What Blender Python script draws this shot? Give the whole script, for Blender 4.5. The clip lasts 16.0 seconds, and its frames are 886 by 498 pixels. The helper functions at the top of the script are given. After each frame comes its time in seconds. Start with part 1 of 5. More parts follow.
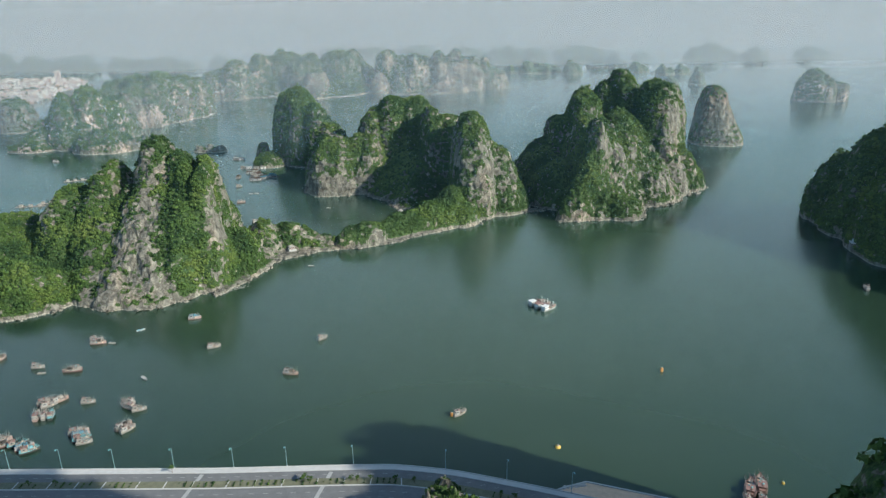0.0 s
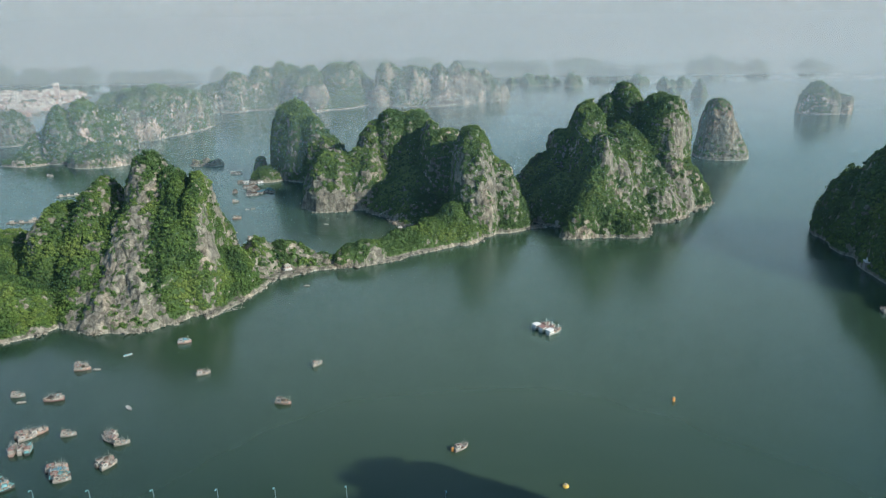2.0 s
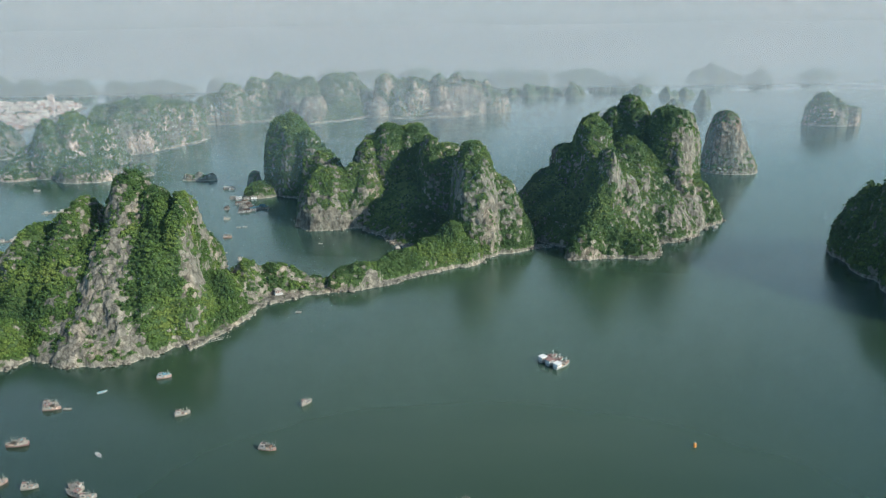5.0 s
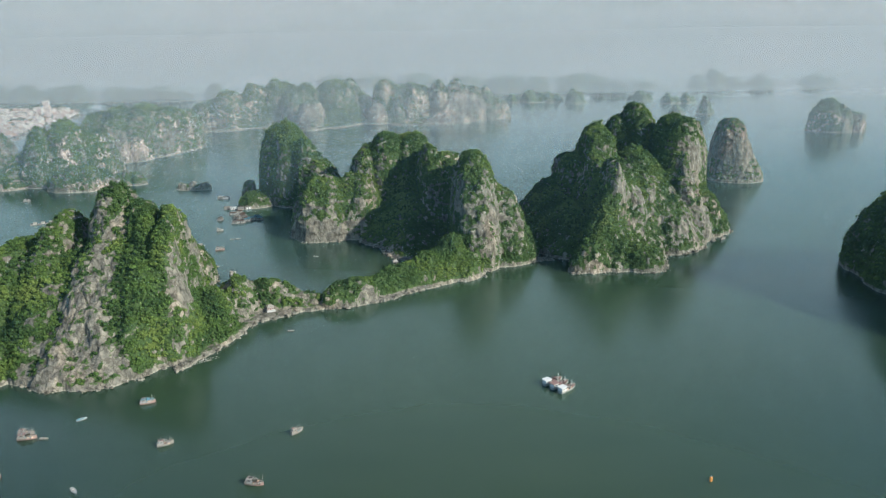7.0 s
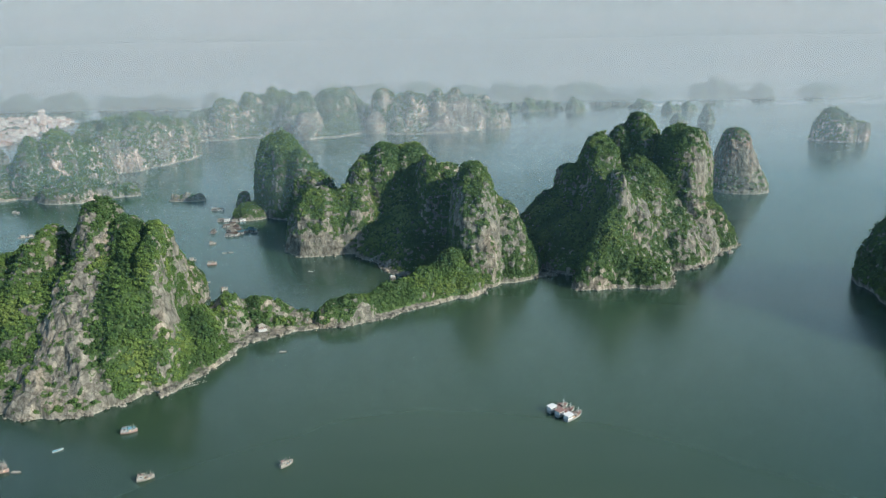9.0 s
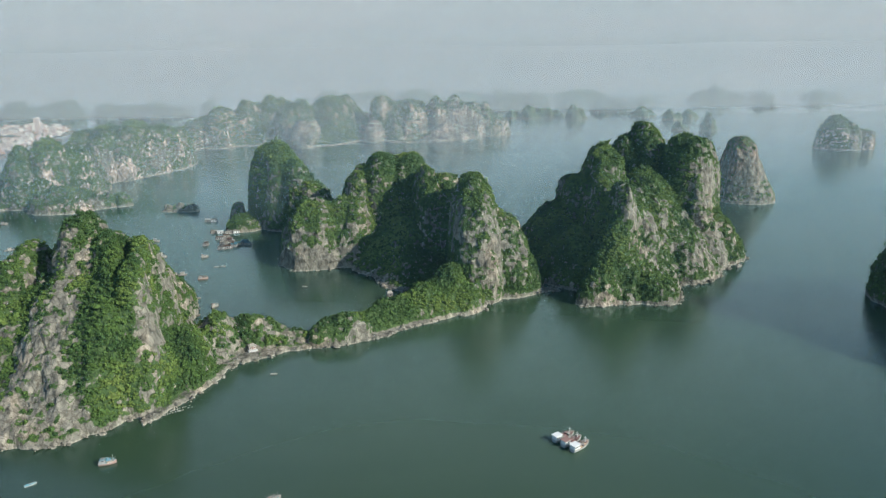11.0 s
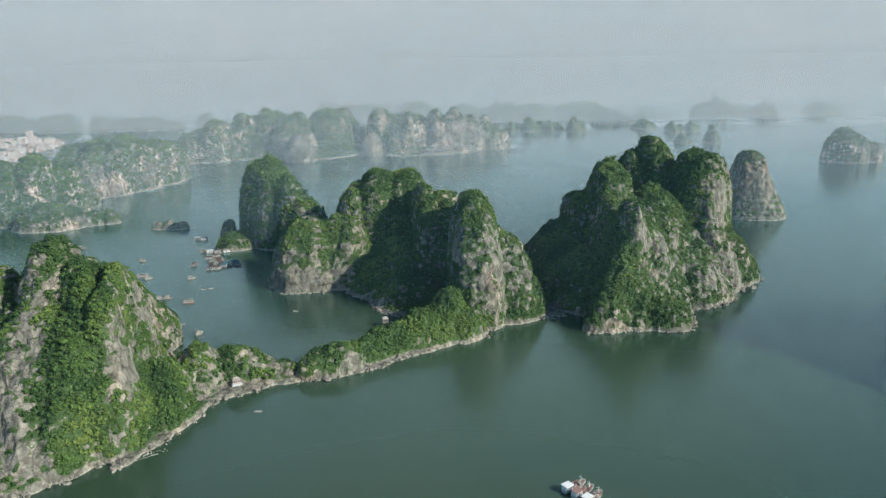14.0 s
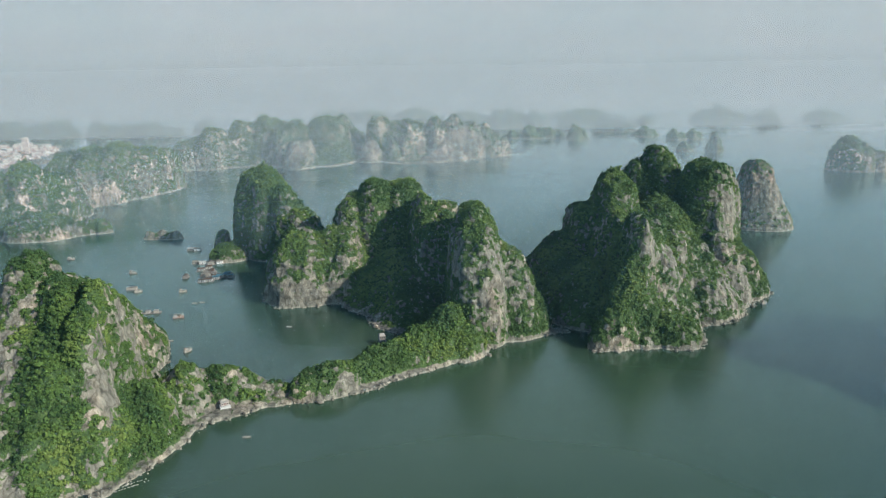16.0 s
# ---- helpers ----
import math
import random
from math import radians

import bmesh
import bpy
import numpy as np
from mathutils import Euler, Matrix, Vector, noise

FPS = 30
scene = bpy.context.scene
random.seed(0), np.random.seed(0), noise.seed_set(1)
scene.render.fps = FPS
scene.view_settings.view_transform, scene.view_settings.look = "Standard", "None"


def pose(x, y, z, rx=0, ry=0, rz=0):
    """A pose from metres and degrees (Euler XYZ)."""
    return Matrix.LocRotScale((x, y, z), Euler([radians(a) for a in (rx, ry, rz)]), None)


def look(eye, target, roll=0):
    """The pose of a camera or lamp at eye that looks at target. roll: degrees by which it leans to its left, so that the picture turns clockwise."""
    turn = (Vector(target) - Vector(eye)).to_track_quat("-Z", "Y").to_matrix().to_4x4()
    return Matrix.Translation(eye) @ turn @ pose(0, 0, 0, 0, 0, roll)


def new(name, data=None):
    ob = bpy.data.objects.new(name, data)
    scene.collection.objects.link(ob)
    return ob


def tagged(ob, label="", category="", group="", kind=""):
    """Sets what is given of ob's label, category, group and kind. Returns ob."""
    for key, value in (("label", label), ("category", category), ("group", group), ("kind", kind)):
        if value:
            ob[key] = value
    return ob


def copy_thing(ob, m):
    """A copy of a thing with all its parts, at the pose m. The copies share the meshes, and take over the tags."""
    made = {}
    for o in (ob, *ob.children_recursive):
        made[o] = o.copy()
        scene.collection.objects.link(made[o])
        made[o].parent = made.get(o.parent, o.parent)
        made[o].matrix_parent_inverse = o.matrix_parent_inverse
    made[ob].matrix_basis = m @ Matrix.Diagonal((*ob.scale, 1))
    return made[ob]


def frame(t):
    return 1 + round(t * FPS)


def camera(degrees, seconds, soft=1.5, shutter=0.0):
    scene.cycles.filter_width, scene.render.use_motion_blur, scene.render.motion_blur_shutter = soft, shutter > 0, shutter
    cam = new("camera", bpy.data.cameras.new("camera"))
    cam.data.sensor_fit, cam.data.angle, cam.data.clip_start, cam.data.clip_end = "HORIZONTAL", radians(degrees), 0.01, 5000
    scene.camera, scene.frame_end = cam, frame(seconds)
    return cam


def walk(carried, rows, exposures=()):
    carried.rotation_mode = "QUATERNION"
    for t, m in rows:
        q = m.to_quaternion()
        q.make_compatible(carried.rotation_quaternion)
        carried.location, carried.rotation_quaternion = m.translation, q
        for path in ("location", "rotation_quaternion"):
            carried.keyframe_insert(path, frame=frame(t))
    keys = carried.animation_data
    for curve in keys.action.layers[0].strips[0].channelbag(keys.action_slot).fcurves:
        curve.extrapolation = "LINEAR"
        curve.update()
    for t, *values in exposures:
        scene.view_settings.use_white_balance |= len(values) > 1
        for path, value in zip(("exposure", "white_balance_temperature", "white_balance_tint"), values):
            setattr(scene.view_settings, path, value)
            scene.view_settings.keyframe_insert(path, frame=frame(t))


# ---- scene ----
cam = camera(66.1, 16.0, 1.3)
PATH = [
    (0, (1.116, -4.311, 197.723), (1.056, -2.425, 197.059), -0.7),
    (0.5, (1.017, 0.383, 197.786), (0.956, 2.272, 197.131), -0.7),
    (1, (0.943, 5.161, 197.882), (0.882, 7.053, 197.235), -0.7),
    (1.5, (0.87, 10.059, 198.005), (0.809, 11.953, 197.364), -0.7),
    (2, (0.751, 15.136, 198.147), (0.689, 17.032, 197.513), -0.7),
    (2.5, (0.562, 20.351, 198.299), (0.501, 22.248, 197.669), -0.7),
    (3, (0.371, 25.697, 198.443), (0.31, 27.596, 197.818), -0.7),
    (3.5, (0.232, 31.161, 198.573), (0.171, 33.061, 197.952), -0.7),
    (4, (0.167, 36.729, 198.692), (0.106, 38.631, 198.076), -0.7),
    (6.5, (0.163, 64.55, 199.69), (0.101, 66.457, 199.091), -0.8),
    (7, (0.124, 70.081, 199.77), (0.063, 71.989, 199.176), -0.8),
    (7.5, (0.051, 75.543, 199.818), (-0.01, 77.453, 199.228), -0.8),
    (8, (-0.042, 81.012, 199.857), (-0.101, 82.924, 199.272), -0.8),
    (8.5, (-0.135, 86.518, 199.899), (-0.194, 88.431, 199.32), -0.8),
    (9, (-0.227, 92.05, 199.944), (-0.286, 93.965, 199.371), -0.8),
    (11.5, (-0.459, 120.076, 200.312), (-0.516, 121.998, 199.762), -0.8),
    (12, (-0.459, 125.688, 200.341), (-0.516, 127.611, 199.796), -0.8),
    (12.5, (-0.433, 131.288, 200.36), (-0.49, 133.213, 199.821), -0.9),
    (13, (-0.394, 136.927, 200.373), (-0.451, 138.854, 199.84), -0.9),
    (13.5, (-0.39, 142.537, 200.382), (-0.447, 144.465, 199.854), -0.9),
    (14, (-0.421, 148.125, 200.4), (-0.477, 150.055, 199.877), -0.9),
    (14.5, (-0.507, 153.635, 200.417), (-0.562, 155.566, 199.899), -0.8),
    (15, (-0.6, 159.092, 200.435), (-0.655, 161.024, 199.922), -0.9),
    (15.5, (-0.686, 164.514, 200.456), (-0.741, 166.448, 199.947), -0.8),
    (16, (-0.722, 169.967, 200.463), (-0.777, 171.902, 199.958), -0.8),
]
walk(cam, [(t, look(eye, target, roll)) for t, eye, target, roll in PATH], [(0, 0.61, 5500, 6)])

# ---- light ----
SUN_AZ, SUN_EL = radians(118), radians(30.5)
world = bpy.data.worlds.new("world")
scene.world = world
world.use_nodes = True
wn = world.node_tree.nodes
sky = wn.new("ShaderNodeTexSky")
sky.sky_type, sky.sun_disc = "NISHITA", False
sky.sun_elevation, sky.sun_rotation = SUN_EL, SUN_AZ
sky.air_density, sky.dust_density, sky.ozone_density = 1.0, 1.2, 1.0
humid = wn.new("ShaderNodeMix")  # moist air takes the violet out of the skylight
humid.data_type, humid.blend_type = "RGBA", "MULTIPLY"
humid.inputs[0].default_value, humid.inputs[7].default_value = 1.0, (0.84, 1.0, 1.0, 1)
world.node_tree.links.new(sky.outputs[0], humid.inputs[6])
world.node_tree.links.new(humid.outputs[2], wn["Background"].inputs[0])
wn["Background"].inputs[1].default_value = 0.105

sun = new("sun", bpy.data.lights.new("sun", "SUN"))
sun.data.energy, sun.data.angle, sun.data.color = 5.0, radians(0.8), (1.0, 0.86, 0.67)
sun.matrix_world = look((math.sin(SUN_AZ) * 900, math.cos(SUN_AZ) * 900, math.tan(SUN_EL) * 900), (0, 0, 0))


# ---- materials ----
def mat(name, color, rough=0.7, metal=0.0, var=0.12, scale=1.0, bump=0.0, bump_scale=None):
    """Principled material with two-scale colour variation and fine relief."""
    m = bpy.data.materials.new(name)
    m.use_nodes = True
    nt = m.node_tree
    p = nt.nodes["Principled BSDF"]
    p.inputs["Roughness"].default_value, p.inputs["Metallic"].default_value = rough, metal
    tc = nt.nodes.new("ShaderNodeTexCoord")
    n1, n2 = nt.nodes.new("ShaderNodeTexNoise"), nt.nodes.new("ShaderNodeTexNoise")
    n1.inputs["Scale"].default_value, n2.inputs["Scale"].default_value = scale, scale * 7.3
    n1.inputs["Detail"].default_value = 4
    add = nt.nodes.new("ShaderNodeMath")
    add.operation = "ADD"
    mul = nt.nodes.new("ShaderNodeMapRange")
    mul.inputs[1].default_value, mul.inputs[2].default_value = 0.6, 1.4
    mul.inputs[3].default_value, mul.inputs[4].default_value = 1 - var, 1 + var
    oi = nt.nodes.new("ShaderNodeObjectInfo")
    hsv = nt.nodes.new("ShaderNodeHueSaturation")
    hsv.inputs["Color"].default_value = (*color, 1)
    link = nt.links.new
    link(tc.outputs["Object"], n1.inputs["Vector"])
    link(tc.outputs["Object"], n2.inputs["Vector"])
    link(n1.outputs[0], add.inputs[0])
    link(n2.outputs[0], add.inputs[1])
    link(add.outputs[0], mul.inputs[0])
    link(mul.outputs[0], hsv.inputs["Value"])
    link(hsv.outputs[0], p.inputs["Base Color"])
    if bump:
        b = nt.nodes.new("ShaderNodeBump")
        b.inputs["Strength"].default_value, b.inputs["Distance"].default_value = bump, 0.2 / scale
        link(add.outputs[0], b.inputs["Height"])
        link(b.outputs[0], p.inputs["Normal"])
    return m


def ramp(nt, stops):
    r = nt.nodes.new("ShaderNodeValToRGB")
    e = r.color_ramp.elements
    while len(e) < len(stops):
        e.new(0.5)
    for el, (pos, col) in zip(e, stops):
        el.position, el.color = pos, (*col, 1)
    return r


def karst_material(name="limestone", scar=(0.27, 0.22, 0.165), bright=(0.42, 0.36, 0.28), amount=0.52):
    """Weathered grey limestone with pale and ochre streaks, and low scrub where the cover attribute is high."""
    m = bpy.data.materials.new(name)
    m.use_nodes = True
    nt = m.node_tree
    link = nt.links.new
    p = nt.nodes["Principled BSDF"]
    p.inputs["Roughness"].default_value, p.inputs["Specular IOR Level"].default_value = 0.9, 0.2
    geo = nt.nodes.new("ShaderNodeNewGeometry")

    def noise_at(scale, stretch, detail):
        mp = nt.nodes.new("ShaderNodeMapping")
        mp.inputs["Scale"].default_value = (1, 1, stretch)
        n = nt.nodes.new("ShaderNodeTexNoise")
        n.inputs["Scale"].default_value, n.inputs["Detail"].default_value = scale, detail
        link(geo.outputs["Position"], mp.inputs[0])
        link(mp.outputs[0], n.inputs["Vector"])
        return n.outputs[0]

    streak, blotch, fine = noise_at(0.26, 0.40, 6), noise_at(0.035, 0.6, 4), noise_at(0.8, 0.6, 4)
    grey = ramp(nt, [(0.30, (0.058, 0.055, 0.045)), (0.42, (0.118, 0.110, 0.089)), (0.55, (0.162, 0.150, 0.120)), (0.70, (0.240, 0.218, 0.172))])
    link(streak, grey.inputs[0])
    ochre = ramp(nt, [(amount, (0, 0, 0)), (amount + 0.18, (1, 1, 1))])
    link(blotch, ochre.inputs[0])
    mix1 = nt.nodes.new("ShaderNodeMix")
    mix1.data_type = "RGBA"
    link(ochre.outputs[0], mix1.inputs[0])
    link(grey.outputs[0], mix1.inputs[6])
    pale = ramp(nt, [(0.35, (0.10, 0.085, 0.062)), (0.55, scar), (0.7, bright)])
    link(streak, pale.inputs[0])
    link(pale.outputs[0], mix1.inputs[7])
    # cracks and bedding joints
    vor = nt.nodes.new("ShaderNodeTexVoronoi")
    vor.feature = "DISTANCE_TO_EDGE"
    vor.inputs["Scale"].default_value = 0.22
    vmap, vmix = nt.nodes.new("ShaderNodeMapping"), nt.nodes.new("ShaderNodeVectorMath")
    vmap.inputs["Scale"].default_value = (1, 1, 0.55)
    warp3 = nt.nodes.new("ShaderNodeTexNoise")
    warp3.inputs["Scale"].default_value, warp3.inputs["Detail"].default_value = 0.3, 3
    vmix.operation = "MULTIPLY_ADD"
    vmix.inputs[1].default_value = (5, 5, 5)
    link(geo.outputs["Position"], warp3.inputs["Vector"])
    link(warp3.outputs["Color"], vmix.inputs[0])
    link(geo.outputs["Position"], vmix.inputs[2])
    link(vmix.outputs[0], vmap.inputs[0])
    link(vmap.outputs[0], vor.inputs["Vector"])
    crack = ramp(nt, [(0.0, (0.42, 0.40, 0.37)), (0.10, (1, 1, 1))])
    link(vor.outputs["Distance"], crack.inputs[0])
    mixc = nt.nodes.new("ShaderNodeMix")
    mixc.data_type, mixc.blend_type = "RGBA", "MULTIPLY"
    mixc.inputs[0].default_value = 0.8
    link(mix1.outputs[2], mixc.inputs[6])
    link(crack.outputs[0], mixc.inputs[7])
    # pale rock washed bare at the tide line
    sepz, zadd = nt.nodes.new("ShaderNodeSeparateXYZ"), nt.nodes.new("ShaderNodeMath")
    zadd.operation = "MULTIPLY_ADD"
    zadd.inputs[1].default_value = 4.0
    link(geo.outputs["Position"], sepz.inputs[0])
    link(fine, zadd.inputs[0])
    link(sepz.outputs[2], zadd.inputs[2])
    tide = nt.nodes.new("ShaderNodeMapRange")
    tide.inputs[1].default_value, tide.inputs[2].default_value, tide.inputs[3].default_value, tide.inputs[4].default_value = 1.9, 3.2, 0.7, 0.0
    link(zadd.outputs[0], tide.inputs[0])
    mixt = nt.nodes.new("ShaderNodeMix")
    mixt.data_type = "RGBA"
    link(tide.outputs[0], mixt.inputs[0])
    link(mixc.outputs[2], mixt.inputs[6])
    mixt.inputs[7].default_value = (0.34, 0.305, 0.245, 1)
    green = ramp(nt, [(0.3, (0.020, 0.034, 0.012)), (0.55, (0.045, 0.075, 0.022)), (0.75, (0.085, 0.11, 0.035))])
    link(fine, green.inputs[0])
    at = nt.nodes.new("ShaderNodeAttribute")
    at.attribute_name = "cover"
    add = nt.nodes.new("ShaderNodeMath")
    add.operation = "MULTIPLY_ADD"
    add.inputs[1].default_value = 1.0
    link(fine, add.inputs[0])
    link(at.outputs["Fac"], add.inputs[2])
    edge = ramp(nt, [(0.80, (0, 0, 0)), (0.96, (1, 1, 1))])
    link(add.outputs[0], edge.inputs[0])
    mix2 = nt.nodes.new("ShaderNodeMix")
    mix2.data_type = "RGBA"
    link(edge.outputs[0], mix2.inputs[0])
    link(mixt.outputs[2], mix2.inputs[6])
    link(green.outputs[0], mix2.inputs[7])
    link(mix2.outputs[2], p.inputs["Base Color"])
    bm_add = nt.nodes.new("ShaderNodeMath")
    bm_add.operation = "MULTIPLY_ADD"
    bm_add.inputs[1].default_value = 2.0
    link(streak, bm_add.inputs[0])
    link(fine, bm_add.inputs[2])
    b = nt.nodes.new("ShaderNodeBump")
    b.inputs["Strength"].default_value, b.inputs["Distance"].default_value = 0.85, 0.8
    link(bm_add.outputs[0], b.inputs["Height"])
    link(b.outputs[0], p.inputs["Normal"])
    return m


def leaf_material():
    m = bpy.data.materials.new("leaves")
    m.use_nodes = True
    nt = m.node_tree
    link = nt.links.new
    p = nt.nodes["Principled BSDF"]
    p.inputs["Roughness"].default_value, p.inputs["Specular IOR Level"].default_value = 0.7, 0.12
    at = nt.nodes.new("ShaderNodeAttribute")
    at.attribute_name = "tint"
    geo = nt.nodes.new("ShaderNodeNewGeometry")
    mx = nt.nodes.new("ShaderNodeMath")
    mx.operation = "MULTIPLY_ADD"
    mx.inputs[1].default_value = 0.16
    link(geo.outputs["Random Per Island"], mx.inputs[0])
    link(at.outputs["Fac"], mx.inputs[2])
    r = ramp(nt, [(0.05, (0.025, 0.050, 0.017)), (0.40, (0.060, 0.099, 0.022)), (0.75, (0.104, 0.142, 0.032)), (1.0, (0.132, 0.152, 0.044))])
    link(mx.outputs[0], r.inputs[0])
    link(r.outputs[0], p.inputs["Base Color"])
    return m


def water_material():
    """Silty green bay water: a dull scattering body under a softly rippled, slightly teal gloss."""
    m = bpy.data.materials.new("bay_water")
    m.use_nodes = True
    nt = m.node_tree
    link = nt.links.new
    p = nt.nodes["Principled BSDF"]
    p.inputs["Specular IOR Level"].default_value = 0.0
    p.inputs["Roughness"].default_value = 1.0
    geo = nt.nodes.new("ShaderNodeNewGeometry")
    big = nt.nodes.new("ShaderNodeTexNoise")
    mp = nt.nodes.new("ShaderNodeMapping")
    mp.inputs["Scale"].default_value = (0.35, 1, 1)
    mp.inputs["Rotation"].default_value = (0, 0, radians(-25))
    link(geo.outputs["Position"], mp.inputs[0])
    link(mp.outputs[0], big.inputs["Vector"])
    big.inputs["Scale"].default_value, big.inputs["Detail"].default_value = 0.010, 3
    c = ramp(nt, [(0.3, (0.026, 0.046, 0.027)), (0.7, (0.035, 0.055, 0.032))])
    link(big.outputs[0], c.inputs[0])
    # body colour in soft patches: darker outside mid-bay, paler and greyer in the inner bay
    wander, bend = nt.nodes.new("ShaderNodeTexNoise"), nt.nodes.new("ShaderNodeVectorMath")
    wander.inputs["Scale"].default_value, wander.inputs["Detail"].default_value = 0.006, 3
    link(geo.outputs["Position"], wander.inputs["Vector"])
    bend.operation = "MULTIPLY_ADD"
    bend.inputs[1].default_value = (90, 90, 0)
    link(wander.outputs["Color"], bend.inputs[0])
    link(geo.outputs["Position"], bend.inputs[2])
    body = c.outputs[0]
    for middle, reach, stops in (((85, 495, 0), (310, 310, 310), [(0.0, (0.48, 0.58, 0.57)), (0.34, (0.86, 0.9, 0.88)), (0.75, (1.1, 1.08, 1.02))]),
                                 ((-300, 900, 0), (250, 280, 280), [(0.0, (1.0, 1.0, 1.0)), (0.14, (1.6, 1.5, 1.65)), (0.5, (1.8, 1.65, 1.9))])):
        basin, falloff, tone_mix = (nt.nodes.new("ShaderNode" + k) for k in ("Mapping", "TexGradient", "Mix"))
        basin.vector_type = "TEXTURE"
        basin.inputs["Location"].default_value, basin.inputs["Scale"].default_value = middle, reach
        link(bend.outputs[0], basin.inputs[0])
        falloff.gradient_type = "SPHERICAL"
        link(basin.outputs[0], falloff.inputs[0])
        tone_steps = ramp(nt, stops)
        link(falloff.outputs[1], tone_steps.inputs[0])
        tone_mix.data_type, tone_mix.blend_type, tone_mix.inputs[0].default_value = "RGBA", "MULTIPLY", 1.0
        link(body, tone_mix.inputs[6])
        link(tone_steps.outputs[0], tone_mix.inputs[7])
        body = tone_mix.outputs[2]
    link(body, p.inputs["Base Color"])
    gloss, slant, mix, lift = (nt.nodes.new("ShaderNode" + k) for k in ("BsdfGlossy", "LayerWeight", "MixShader", "Math"))
    tint = ramp(nt, [(0.84, (0.75, 0.95, 1.0)), (0.94, (0.96, 1.0, 1.0))])
    link(slant.outputs["Facing"], tint.inputs[0])
    link(tint.outputs[0], gloss.inputs["Color"])
    slant.inputs["Blend"].default_value = 0.5
    lift.operation = "POWER"
    lift.inputs[1].default_value = 3.05
    link(slant.outputs["Facing"], lift.inputs[0])
    rr = nt.nodes.new("ShaderNodeMapRange")
    rr.inputs[1].default_value, rr.inputs[2].default_value = 0.3, 0.7
    rr.inputs[3].default_value, rr.inputs[4].default_value = 0.15, 0.26
    link(big.outputs[0], rr.inputs[0])
    link(rr.outputs[0], gloss.inputs["Roughness"])
    link(lift.outputs[0], mix.inputs[0])
    link(p.outputs[0], mix.inputs[1])
    link(gloss.outputs[0], mix.inputs[2])
    link(mix.outputs[0], nt.nodes["Material Output"].inputs[0])
    return m


def haze_material(name, share, color, fade=(60, 520), rise=10):
    """Haze put into a sheet's colour: lets most light through, scatters the rest; thins out at the water's face."""
    m = bpy.data.materials.new(name)
    m.use_nodes = True
    nt = m.node_tree
    link = nt.links.new
    nt.nodes.remove(nt.nodes["Principled BSDF"])
    clear, dif, tra = nt.nodes.new("ShaderNodeBsdfTransparent"), nt.nodes.new("ShaderNodeBsdfDiffuse"), nt.nodes.new("ShaderNodeBsdfTranslucent")
    drift, place = nt.nodes.new("ShaderNodeTexNoise"), nt.nodes.new("ShaderNodeMapping")
    drift.inputs["Scale"].default_value, drift.inputs["Detail"].default_value = 0.0016, 3
    place.inputs["Scale"].default_value = (1, 1, 2.6)
    where = nt.nodes.new("ShaderNodeNewGeometry")
    link(where.outputs["Position"], place.inputs[0])
    link(place.outputs[0], drift.inputs["Vector"])
    r, g, b = color
    tone = ramp(nt, [(0.35, (r * 0.96, g * 0.975, b * 0.98)), (0.68, (r * 1.07, g * 1.02, b * 1.01))])
    link(drift.outputs[0], tone.inputs[0])
    link(tone.outputs[0], dif.inputs[0])
    link(tone.outputs[0], tra.inputs[0])
    both, mix = nt.nodes.new("ShaderNodeMixShader"), nt.nodes.new("ShaderNodeMixShader")
    both.inputs[0].default_value = 0.3
    link(dif.outputs[0], both.inputs[1])
    link(tra.outputs[0], both.inputs[2])
    geo, sep, mr = nt.nodes.new("ShaderNodeNewGeometry"), nt.nodes.new("ShaderNodeSeparateXYZ"), nt.nodes.new("ShaderNodeMapRange")
    mr.interpolation_type = "SMOOTHSTEP"
    mr.inputs[1].default_value, mr.inputs[2].default_value, mr.inputs[4].default_value = 0, rise, share
    thin, mul = nt.nodes.new("ShaderNodeMapRange"), nt.nodes.new("ShaderNodeMath")
    thin.interpolation_type, mul.operation = "SMOOTHSTEP", "MULTIPLY"
    thin.inputs[1].default_value, thin.inputs[2].default_value, thin.inputs[3].default_value, thin.inputs[4].default_value = *fade, 1, 0
    link(geo.outputs["Position"], sep.inputs[0])
    link(sep.outputs[2], mr.inputs[0])
    link(sep.outputs[2], thin.inputs[0])
    link(mr.outputs[0], mul.inputs[0])
    link(thin.outputs[0], mul.inputs[1])
    link(mul.outputs[0], mix.inputs[0])
    link(clear.outputs[0], mix.inputs[1])
    link(both.outputs[0], mix.inputs[2])
    link(mix.outputs[0], nt.nodes["Material Output"].inputs[0])
    return m


ROCK, LEAF, WATER = karst_material(), leaf_material(), water_material()
RED_ROCK = karst_material("reddish_limestone", (0.21, 0.125, 0.088), (0.40, 0.29, 0.22), 0.45)
PALE_ROCK = karst_material("pale_scarred_limestone", (0.44, 0.34, 0.27), (0.58, 0.47, 0.38), 0.46)
CONCRETE = mat("pale_concrete", (0.42, 0.41, 0.385), 0.85, var=0.12, scale=0.4, bump=0.2)
ASPHALT = mat("asphalt", (0.13, 0.13, 0.128), 0.85, var=0.18, scale=0.3, bump=0.2)
PAINT_LINE = mat("road_paint", (0.30, 0.30, 0.285), 0.7, var=0.15, scale=0.8)
PAVING = mat("tan_paving", (0.60, 0.42, 0.28), 0.85, var=0.18, scale=0.5)
SOIL = mat("planted_soil", (0.13, 0.13, 0.08), 0.95, var=0.35, scale=0.4, bump=0.4)
STEEL = mat("painted_steel", (0.26, 0.37, 0.38), 0.45, 0.3, var=0.08)
